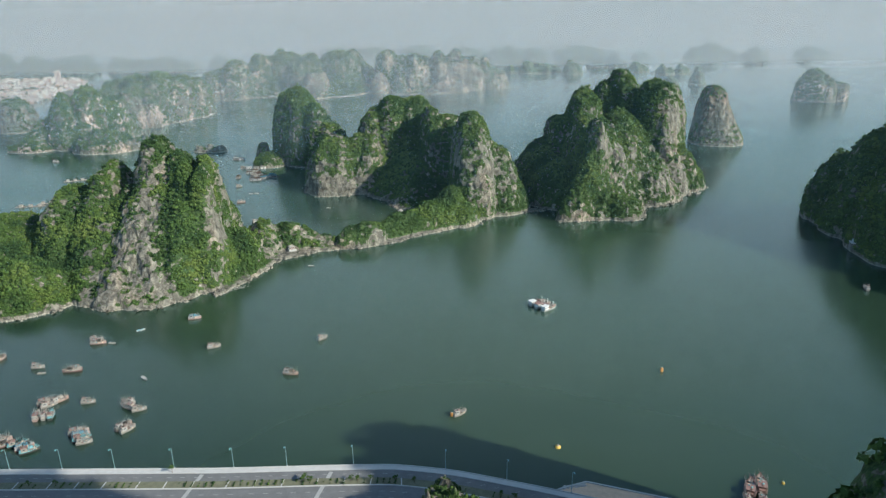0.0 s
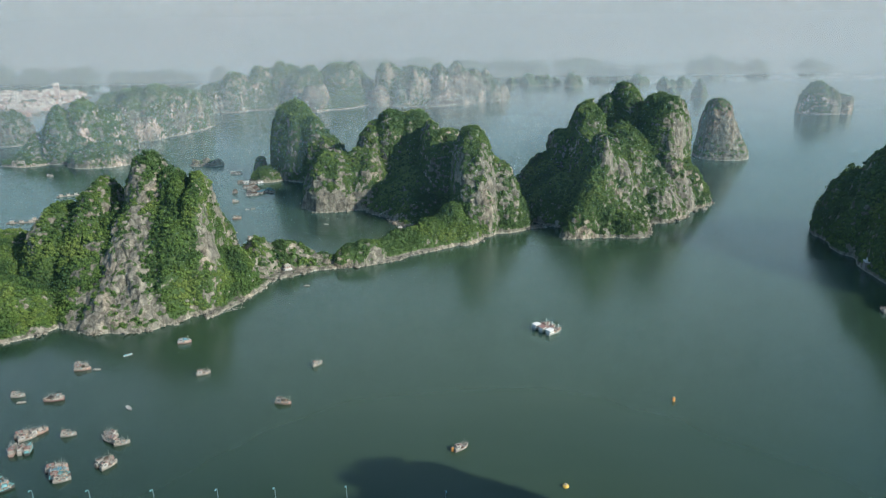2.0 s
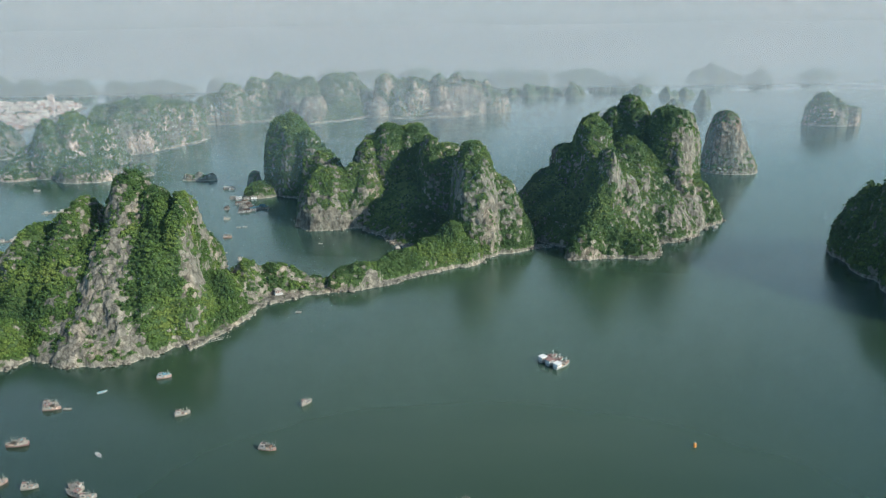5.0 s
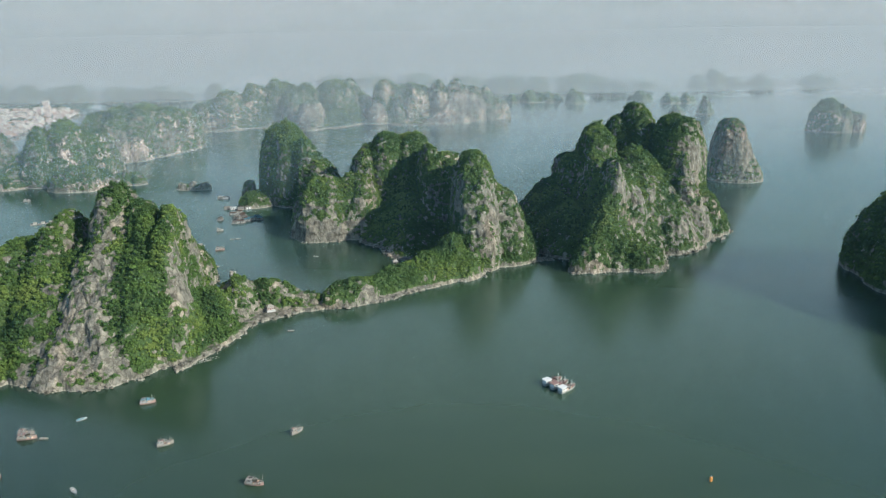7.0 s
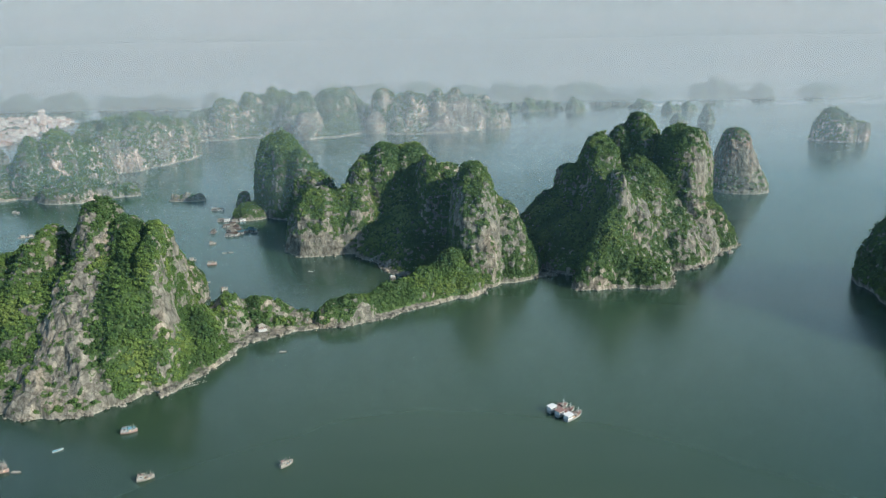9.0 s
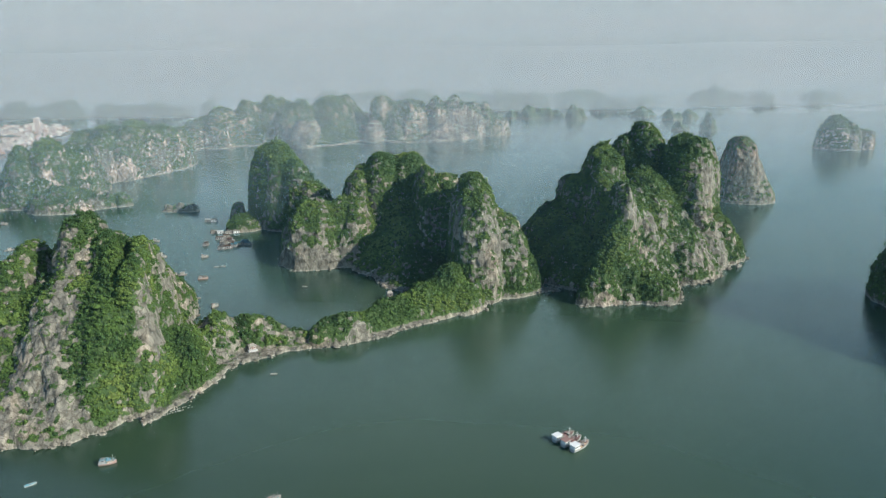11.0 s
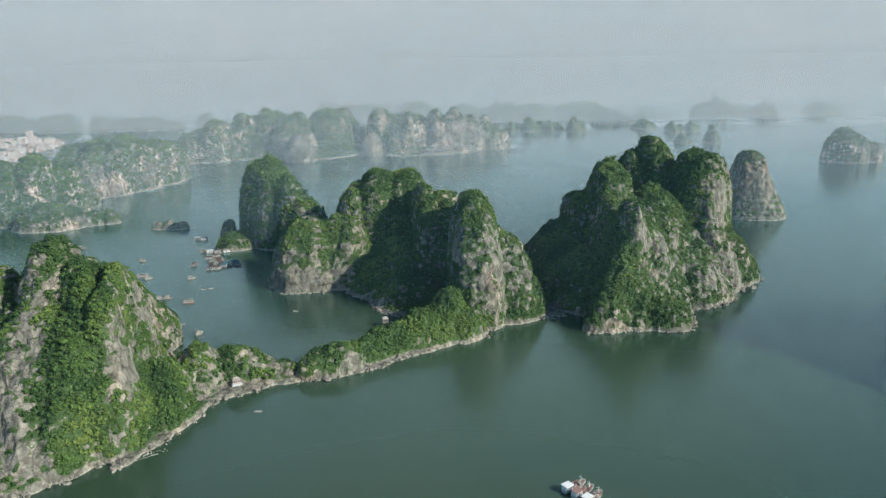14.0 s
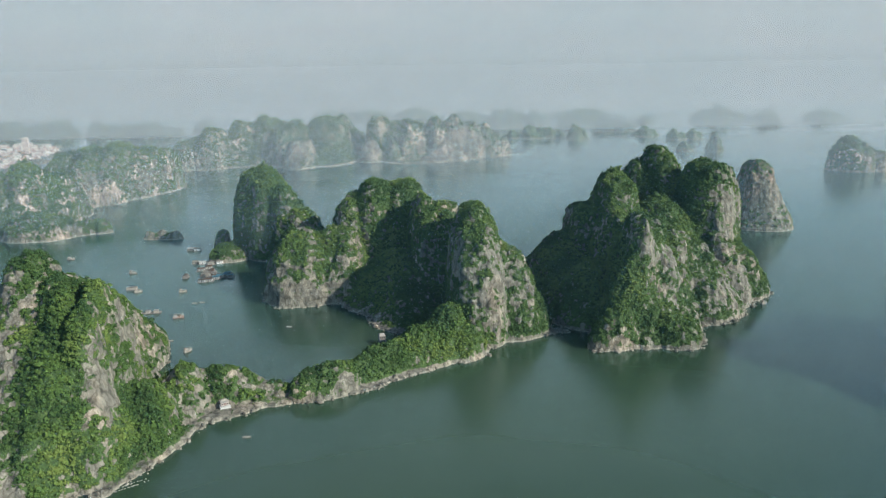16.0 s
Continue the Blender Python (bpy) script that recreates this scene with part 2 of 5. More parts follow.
WHITE = mat("white_paint", (0.58, 0.57, 0.54), 0.55, var=0.14, scale=0.7)
CREAM = mat("weathered_cream_paint", (0.28, 0.255, 0.215), 0.65, var=0.2, scale=0.7)
GREYWOOD = mat("weathered_grey_timber", (0.185, 0.165, 0.145), 0.8, var=0.25, scale=0.8)
BROWNWOOD = mat("brown_timber", (0.135, 0.09, 0.066), 0.75, var=0.25, scale=0.8)
RED = mat("faded_red_paint", (0.18, 0.10, 0.09), 0.6, var=0.2, scale=0.7)
RUST = mat("rusty_red_roof", (0.20, 0.12, 0.10), 0.8, var=0.25, scale=0.6)
BLUE = mat("blue_tarpaulin", (0.11, 0.26, 0.33), 0.6, var=0.2, scale=0.7)
PINKHULL = mat("faded_pinkish_hull_paint", (0.24, 0.155, 0.13), 0.65, var=0.3, scale=0.8)
DECK = mat("weathered_deck_boards", (0.27, 0.225, 0.185), 0.8, var=0.35, scale=1.1)
SLATE = mat("grey_blue_sheeting", (0.09, 0.19, 0.225), 0.6, var=0.25, scale=0.6)
TEAL = mat("teal_paint", (0.14, 0.29, 0.30), 0.6, var=0.2, scale=0.7)
YELLOW = mat("yellow_paint", (0.60, 0.40, 0.08), 0.55, var=0.15, scale=0.9)
ORANGE = mat("orange_paint", (0.60, 0.26, 0.06), 0.55, var=0.15, scale=0.9)
DARK = mat("dark_glass", (0.03, 0.035, 0.04), 0.25, var=0.1)
TAR = mat("tarred_black", (0.035, 0.033, 0.03), 0.7, var=0.2)
BARK = mat("bark", (0.13, 0.10, 0.07), 0.9, var=0.25, scale=1.5)
PINKWALL = mat("pinkish_stucco", (0.52, 0.42, 0.37), 0.85, var=0.15, scale=0.2)
BOATWHITE = mat("worn_white_boat_paint", (0.31, 0.305, 0.285), 0.6, var=0.35, scale=0.9)
WHITEWALL = mat("whitewashed_wall", (0.58, 0.52, 0.47), 0.85, var=0.12, scale=0.2)
TILE = mat("roof_tile", (0.34, 0.22, 0.17), 0.85, var=0.2, scale=0.3)


# ---- building blocks ----
def link_mesh(name, bm, material, parent=None, label="", smooth=False):
    me = bpy.data.meshes.new(name)
    bm.to_mesh(me)
    bm.free()
    me.materials.append(material)
    if smooth:
        me.polygons.foreach_set("use_smooth", [True] * len(me.polygons))
    ob = new(name, me)
    if parent is not None:
        ob.parent = parent
    if label:
        ob["label"] = label
    return ob


def part(name, bm, material, parent, label="", smooth=False):
    return link_mesh(name, bm, material, parent, label, smooth)


def base(name, label, category, group="", kind=""):
    return tagged(new(name), label, category, group, kind)


def box(bm, x, y, z, sx, sy, sz, rz=0, taper=1.0):
    """A box standing on z, its top narrowed by taper, with a small chamfer."""
    vs = bmesh.ops.create_cube(bm, size=1)["verts"]
    for v in vs:
        if v.co.z > 0:
            v.co.x *= taper
            v.co.y *= taper
    c, s = math.cos(radians(rz)), math.sin(radians(rz))
    for v in vs:
        a, b = v.co.x * sx, v.co.y * sy
        v.co = Vector((x + a * c - b * s, y + a * s + b * c, z + (v.co.z + 0.5) * sz))
    return vs


def rod(bm, p, q, r1, r2=None, seg=6):
    """A tapered round bar from p to q."""
    p, q = Vector(p), Vector(q)
    d = q - p
    m = Matrix.Translation((p + q) / 2) @ d.to_track_quat("Z", "Y").to_matrix().to_4x4()
    bmesh.ops.create_cone(bm, cap_ends=True, segments=seg, radius1=r1, radius2=r1 if r2 is None else r2, depth=d.length, matrix=m)


def numpy_mesh(name, verts, faces, material, attrs=(), smooth=True):
    me = bpy.data.meshes.new(name)
    k = faces.shape[1]
    me.vertices.add(len(verts))
    me.vertices.foreach_set("co", verts.astype(np.float32).ravel())
    me.loops.add(faces.size)
    me.loops.foreach_set("vertex_index", faces.astype(np.int32).ravel())
    me.polygons.add(len(faces))
    me.polygons.foreach_set("loop_start", np.arange(0, faces.size, k, dtype=np.int32))
    me.polygons.foreach_set("use_smooth", np.full(len(faces), smooth))
    for key, values in attrs:
        me.attributes.new(key, "FLOAT", "POINT").data.foreach_set("value", values.astype(np.float32))
    me.update(calc_edges=True)
    me.materials.append(material)
    return new(name, me)


# ---- noise on arrays ----
def vnoise(p, seed=0):
    """Smooth value noise in 0..1 at the rows of p."""
    i = np.floor(p).astype(np.int64)
    f = p - i
    f = f * f * (3 - 2 * f)
    out = np.zeros(len(p))
    for dx in (0, 1):
        for dy in (0, 1):
            for dz in (0, 1):
                h = ((i[:, 0] + dx) * 374761393 + (i[:, 1] + dy) * 668265263 + (i[:, 2] + dz) * 1274126177 + seed * 974711) & 0x7FFFFFFF
                h = ((h ^ (h >> 13)) * 1103515245 + 12345) & 0x7FFFFFFF
                h = ((h ^ (h >> 15)) * 69069 + 1) & 0x7FFFFFFF
                w = np.where(dx, f[:, 0], 1 - f[:, 0]) * np.where(dy, f[:, 1], 1 - f[:, 1]) * np.where(dz, f[:, 2], 1 - f[:, 2])
                out += w * ((h >> 8) & 0xFFFF) / 65535.0
    return out


def fbm(p, octaves=3, seed=0):
    total, amp, s = 0, 0.5, 0
    for k in range(octaves):
        total = total + amp * vnoise(p * 2.03 ** k + 17.3 * k, seed + k)
        s += amp
        amp *= 0.5
    return total / s


# ---- karst islands ----
def tower_height(pk, x, y):
    cx, cy, z, rx, ry, rot, a, b = pk[:8]
    c, s = math.cos(radians(rot)), math.sin(radians(rot))
    u, v = ((x - cx) * c + (y - cy) * s) / rx, (-(x - cx) * s + (y - cy) * c) / ry
    n = pk[8] if len(pk) > 8 else 2
    q = (np.abs(u) ** n + np.abs(v) ** n) ** (1 / n)
    return z * np.clip(1 - np.clip(q, 0, 1) ** a, 0, 1) ** b


def cells(x, y, size, seed):
    """Irregular plan cells: the distance to the nearest joint between two cells, and a random height for each cell."""
    u, v = x / size, y / size
    iu, iv = np.floor(u).astype(np.int64), np.floor(v).astype(np.int64)
    d1, d2, pick = np.full(len(x), 9.0), np.full(len(x), 9.0), np.zeros(len(x))
    for du in (-1, 0, 1):
        for dv in (-1, 0, 1):
            cell = np.stack((iu + du, iv + dv, np.zeros_like(iu)), 1).astype(float)
            px, py = cell[:, 0] + vnoise(cell, seed), cell[:, 1] + vnoise(cell, seed + 1)
            d = np.hypot(u - px, v - py)
            near = d < d1
            d2 = np.where(near, d1, np.minimum(d2, d))
            pick = np.where(near, vnoise(cell, seed + 2), pick)
            d1 = np.where(near, d, d1)
    return d2 - d1, pick - 0.5


def blurred(grid, n):
    """Mean over a square window of 2n + 1 cells."""
    for axis in (0, 1):
        pad = [(n + 1, n) if k == axis else (0, 0) for k in (0, 1)]
        c = np.cumsum(np.pad(grid, pad, mode="edge"), axis)
        k = 2 * n + 1
        grid = (c[k:] - c[:-k] if axis == 0 else c[:, k:] - c[:, :-k]) / k
    return grid


CORNERS = np.array([(0, 0, 0), (1, 0, 0), (0, 1, 0), (1, 1, 0), (0, 0, 1), (1, 0, 1), (0, 1, 1), (1, 1, 1)])
EDGES = [(p, q) for p in range(8) for q in range(p + 1, 8) if np.abs(CORNERS[p] - CORNERS[q]).sum() == 1]


def skin(D):
    """The surface where the solid D turns from rock to air: points in grid units, and quads that face outward."""
    S = D > 0
    nx, ny, nz = D.shape
    count = sum(S[a:nx - 1 + a, b:ny - 1 + b, c:nz - 1 + c].astype(np.int8) for a, b, c in CORNERS)
    C = np.argwhere((count > 0) & (count < 8))
    ids = np.full((nx - 1, ny - 1, nz - 1), -1, dtype=np.int32)
    ids[C[:, 0], C[:, 1], C[:, 2]] = np.arange(len(C))
    val = [D[tuple((C + o).T)] for o in CORNERS]
    total, n = np.zeros((len(C), 3)), np.zeros(len(C))
    for p, q in EDGES:
        cut = (val[p] > 0) != (val[q] > 0)
        t = np.where(cut, val[p] / np.where(cut, val[p] - val[q], 1), 0)
        total += cut[:, None] * (CORNERS[p] + t[:, None] * (CORNERS[q] - CORNERS[p]))
        n += cut
    P = C + total / n[:, None]
    quads = []
    for ax in range(3):
        u, v = (ax + 1) % 3, (ax + 2) % 3
        lo, hi = [slice(1, -1)] * 3, [slice(1, -1)] * 3
        lo[ax], hi[ax] = slice(0, -1), slice(1, None)
        E = np.argwhere(S[tuple(lo)] != S[tuple(hi)])
        E[:, u] += 1
        E[:, v] += 1
        eu, ev = np.eye(3, dtype=int)[u], np.eye(3, dtype=int)[v]
        ring = np.stack([ids[tuple((E - k * eu - l * ev).T)] for k, l in ((1, 1), (0, 1), (0, 0), (1, 0))], 1)
        out = S[tuple(E.T)]
        quads.append(np.where(out[:, None], ring, ring[:, ::-1]))
    return P, np.concatenate(quads)


def karst(name, label, peaks, cell, seed, green=0.5, rough=1.0, tree=2.4, spacing=9.0, leafy=True, warp=1.0, patches=(), stone=None, boulders=0, leaves=16, soft=3.0, block=8.0, west=-9e9):
    """An island of steep limestone towers. A peak: x, y, height, radii, turn, and the bulge and steepness of its flank."""
    rng = np.random.default_rng(seed)
    reach = [(p[0], p[1], max(p[3], p[4]) + 9 + cell) for p in peaks]
    xs = np.arange(max(west, min(x - r for x, y, r in reach)), max(x + r for x, y, r in reach), cell)
    ys = np.arange(min(y - r for x, y, r in reach), max(y + r for x, y, r in reach), cell)
    zs = np.arange(-2.5, max(p[2] for p in peaks) * 1.06 + 12, cell)
    m = len(ys)
    X, Y = (a.ravel() for a in np.meshgrid(xs, ys, indexing="ij"))
    flat = np.stack((X, Y, np.zeros_like(X)), 1)
    # the plan is bent in bays and spurs, and fluted finely so that the walls stand in columns
    wx = (fbm(flat / 26, 3, seed + 1) - 0.5) * 16 * warp + (np.abs(fbm(flat / 9, 2, seed + 31) - 0.5) - 0.2) * 5 * warp
    wy = (fbm(flat / 26, 3, seed + 2) - 0.5) * 16 * warp + (np.abs(fbm(flat / 9, 2, seed + 33) - 0.5) - 0.2) * 5 * warp
    H = soft * np.log1p(sum(np.expm1(np.minimum(tower_height(p, X + wx, Y + wy) / soft, 300)) for p in peaks))
    joint, step = cells(X + wx * 0.6, Y + wy * 0.6, block, seed + 41)
    ridge = 1 - np.abs(2 * fbm(flat / 30, 2, seed + 5) - 1)
    lift = np.clip(H / 26, 0, 1) * rough
    Z = H + ((ridge - 0.8) * 13 + step * 5.0 - 3.2 * np.clip(0.14 - joint, 0, 1) / 0.14) * lift
    land = H > 0.3
    shelf = np.where(land, 0.2 + 1.5 * fbm(flat / 5, 2, seed + 11), -3.0).reshape(len(xs), m)
    Z = np.where(land, Z, -3.0).reshape(len(xs), m)
    hollow = blurred(Z, max(2, round(9 / cell))) - Z
    smooth_z = blurred(Z, 1)
    slope = np.sqrt(1 + np.clip(np.gradient(smooth_z, cell, axis=0) ** 2 + np.gradient(smooth_z, cell, axis=1) ** 2, 0, 25))
    D = ((Z[:, :, None] - zs) / slope[:, :, None]).astype(np.float32)
    # crags, ledges and pits in the rock itself
    band = np.argwhere(np.abs(D) < 7.5 * rough + cell)
    q = np.stack((xs[band[:, 0]], ys[band[:, 1]], zs[band[:, 2]]), 1)
    crag = 0.3 - 2 * np.abs(fbm(q * (1 / 12, 1 / 12, 1 / 17), 3, seed + 15) - 0.5)
    crag += 0.9 * (0.3 - 2 * np.abs(fbm(q * (1 / 27, 1 / 27, 1 / 45), 2, seed + 14) - 0.5))
    ledge = fbm(q * (1 / 30, 1 / 30, 1 / 4.5), 2, seed + 16) - 0.5
    fine = fbm(q * (1 / 3.6, 1 / 3.6, 1 / 4.2), 2, seed + 17) - 0.5
    foot = np.clip(q[:, 2] / 6, 0.12, 1)
    D[tuple(band.T)] += ((crag * 5.0 + ledge * 5.0 + fine * 3.4) * rough * foot).astype(np.float32)
    D = np.maximum(D, np.clip(shelf[:, :, None] - zs, -9, 9).astype(np.float32))
    D[:, :, -1], D[0], D[-1], D[:, 0], D[:, -1] = -1, -1, -1, -1, -1
    G, F = skin(D)
    P = G * cell + (xs[0], ys[0], zs[0])
    gi = np.round(G[:, :2]).astype(int)
    hollow = hollow[gi[:, 0], gi[:, 1]]
    N = vertex_normals(P, F)
    patch = fbm(P * (1 / 30, 1 / 30, 1 / 40), 3, seed + 21)
    mottle = fbm(P / 9, 2, seed + 25)
    tuft = fbm(P / 2.7, 2, seed + 27)
    cover = 0.5 + (patch - 0.5) * 0.9 + (mottle - 0.5) * 1.1 + (tuft - 0.5) * 2.3 + (np.clip(N[:, 2], -0.2, 0.9) - 0.42) * 0.8 + np.clip(hollow, -6, 6) * 0.035 - 0.22 * np.exp(-P[:, 2] / 9) + (green - 0.5) * 1.6
    for px, py, pz, pr, more in patches:
        cover += more * np.exp(-((P - (px, py, pz)) ** 2).sum(1) / pr ** 2)
    cover = np.clip(cover, 0, 1) * np.clip((P[:, 2] - 1.6) / 2.4, 0, 1)
    isl = tagged(numpy_mesh(name, P, F, stone or ROCK, [("cover", cover)], smooth=False), label, "island", kind="structure")
    if boulders:
        edge = np.where((P[:, 2] > 0.25) & (P[:, 2] < 1.7) & (N[:, 1] < 0.35))[0]
        scatter_boulders(P[rng.choice(edge, boulders)], seed, stone or ROCK)
    if leafy:
        quad = P[F]
        size = np.linalg.norm(np.cross(quad[:, 2] - quad[:, 0], quad[:, 3] - quad[:, 1]), axis=1) / 2
        want = size * np.maximum(np.clip((cover[F].mean(1) - 0.38) / 0.16, 0, 1), 0.06 * (cover[F].mean(1) > 0.06)) / spacing
        want *= np.where(N[F[:, 0], 1] > 0.4, 0.12, 1.0)  # thinner on the lee side
        n = rng.poisson(want)
        pick = np.repeat(np.arange(len(F)), n)
        w = rng.dirichlet((1, 1, 1, 1), len(pick))
        pos = (P[F[pick]] * w[:, :, None]).sum(1)
        cv = (cover[F[pick]] * w).sum(1)
        forest("forest", np.column_stack((pos, N[F[pick, 0]], cv)), tree, seed, leaves)
    return isl


def scatter_boulders(spots, seed, stone):
    """Broken rocks lying along the waterline, as one mass."""
    rng = np.random.default_rng(seed + 900)
    bm = bmesh.new()
    bmesh.ops.create_icosphere(bm, subdivisions=1, radius=1)
    iv = np.array([v.co[:] for v in bm.verts])
    fi = np.array([[v.index for v in f.verts] for f in bm.faces])
    bm.free()
    V, F = [], []
    for k, spot in enumerate(spots):
        size = 0.4 + 1.7 * rng.random() ** 2.5
        shape = iv * (0.6 + 0.55 * rng.random((len(iv), 1))) * (size * rng.uniform(0.8, 1.4), size * rng.uniform(0.8, 1.4), size * rng.uniform(0.6, 1.0))
        V.append(shape + spot + (rng.normal(0, 1.2), rng.normal(-0.8, 1.2), 0.0) * np.array((1, 1, 0)) + (0, 0, size * 0.15 - 0.3))
        F.append(fi + k * len(iv))
    ob = numpy_mesh("boulders", np.concatenate(V), np.concatenate(F), stone, [("cover", np.zeros(len(V) * len(iv)))], smooth=False)
    tagged(ob, "broken grey boulders along the waterline", "rocks", kind="stuff")


def vertex_normals(P, F):
    n = np.cross(P[F[:, 2]] - P[F[:, 0]], P[F[:, 3]] - P[F[:, 1]])
    out = np.zeros_like(P)
    for k in range(4):
        for d in range(3):
            out[:, d] += np.bincount(F[:, k], n[:, d], len(P))
    return out / np.maximum(np.linalg.norm(out, axis=1), 1e-9)[:, None]


def crown_templates(rng, count, leaves):
    """Ragged little crowns: a broken core under sprays of leaves that lie along the crown's skin, radius about one."""
    iv = np.array([(1, 0, 0), (0, 1, 0), (-1, 0, 0), (0, -1, 0), (0, 0, 1), (0, 0, -0.6)])
    fi = np.array([(0, 1, 4), (1, 2, 4), (2, 3, 4), (3, 0, 4), (1, 0, 5), (2, 1, 5), (3, 2, 5), (0, 3, 5)])
    out = []
    for _ in range(count):
        core = iv * (0.55 + 0.4 * rng.random((len(iv), 1))) * (1, 1, 0.85)
        lobes = rng.normal(size=(4, 3))
        lobes /= np.linalg.norm(lobes, axis=1)[:, None]
        v, f = [core], [fi]
        n = len(core)
        for _ in range(leaves):
            d = rng.normal(size=3)
            d /= np.linalg.norm(d)
            d[2] = abs(d[2]) * 1.1 - 0.3
            c = d * (0.66 + 0.16 * rng.random() + 0.34 * max(0, (lobes @ d).max()) ** 3)
            up = d + rng.normal(size=3) * 0.42
            a = np.cross(up, rng.normal(size=3))
            a *= (0.24 + 0.2 * rng.random()) / max(np.linalg.norm(a), 1e-6)
            b = np.cross(up, a)
            b *= (0.24 + 0.2 * rng.random()) / max(np.linalg.norm(b), 1e-6)
            v.append(np.array([c - a - b * 0.5, c + a - b * 0.5, c + b]))
            f.append(np.array([[n, n + 1, n + 2]]))
            n += 3
        out.append((np.concatenate(v), np.concatenate(f)))
    return out


def forest(name, S, tree, seed, leaves=16, label="dense green scrub and trees clinging to limestone"):
    """Crowns of shrubs and trees on the spots S (place, normal, cover), as one mass."""
    rng = np.random.default_rng(seed + 500)
    temps = crown_templates(rng, 10, leaves)
    kind = rng.integers(0, len(temps), len(S))
    size = tree * (0.5 + 0.7 * rng.random(len(S)) ** 1.5) * (0.36 + 0.84 * S[:, 6] ** 1.4) * np.where(rng.random(len(S)) < 0.06, 1.5, 1.0)
    shade = np.clip(fbm(S[:, :3] / 22, 3, seed + 3) * 1.8 - 0.58 + 0.24 * (rng.random(len(S)) - 0.5), 0, 0.72)
    ang = rng.random(len(S)) * 6.283
    V, F, T, off = [], [], [], 0
    for k, (tv, tf) in enumerate(temps):
        w = np.where(kind == k)[0]
        if not len(w):
            continue
        c, s = np.cos(ang[w])[:, None], np.sin(ang[w])[:, None]
        x = tv[None, :, 0] * c - tv[None, :, 1] * s
        y = tv[None, :, 0] * s + tv[None, :, 1] * c
        z = np.repeat(tv[None, :, 2], len(w), 0) * 1.08 + 0.35
        p = np.stack((x, y, z), -1) * size[w][:, None, None] + S[w][:, None, :3] + S[w][:, None, 3:6] * size[w][:, None, None] * 0.2
        n = len(tv)
        V.append(p.reshape(-1, 3))
        F.append((tf[None] + (np.arange(len(w)) * n)[:, None, None] + off).reshape(-1, 3))
        T.append(np.repeat(shade[w], n))
        off += len(w) * n
    ob = numpy_mesh(name, np.concatenate(V), np.concatenate(F), LEAF, [("tint", np.concatenate(T))], smooth=False)
    return tagged(ob, label, "vegetation", kind="stuff")


# ---- water, haze sheets ----
bm = bmesh.new()
bmesh.ops.create_grid(bm, x_segments=24, y_segments=24, size=9000)
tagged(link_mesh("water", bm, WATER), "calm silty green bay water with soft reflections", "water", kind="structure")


def haze_sheet(y0, share, lean=0.14, top=525.0, fade=(60, 520), tone=(0.385, 0.425, 0.45), rise=40):
    """A long flat translucent sheet over the water that stands in for distance haze, its face turned a little towards
    the sun.
    """
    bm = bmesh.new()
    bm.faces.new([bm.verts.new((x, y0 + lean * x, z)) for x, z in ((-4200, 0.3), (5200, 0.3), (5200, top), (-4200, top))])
    m = haze_material("haze_veil", share, tone, fade, rise)
    tagged(link_mesh("haze_sheet", bm, m), "flat translucent sheet painted as blue-grey haze over the bay", "mist", kind="structure")


# air light is painted into the sheets: bluer on near ones, greyer farther off
haze_sheet(392, 0.02, 0.0, tone=(0.22, 0.37, 0.44), rise=75)
haze_sheet(631, 0.035, -0.165, tone=(0.20, 0.37, 0.45), rise=70)
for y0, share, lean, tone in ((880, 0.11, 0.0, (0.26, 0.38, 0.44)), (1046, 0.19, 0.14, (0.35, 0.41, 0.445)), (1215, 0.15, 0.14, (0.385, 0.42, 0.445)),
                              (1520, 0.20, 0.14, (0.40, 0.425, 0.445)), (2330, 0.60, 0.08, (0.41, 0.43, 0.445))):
    haze_sheet(y0, share, lean, tone=tone, rise=26 if y0 > 2000 else 40)
# tall last sheet stands in for hazy sky and brightens the water's reflections
haze_sheet(3350, 0.94, 0.14, 3600.0, (1000, 3400), (0.485, 0.468, 0.463), 6)

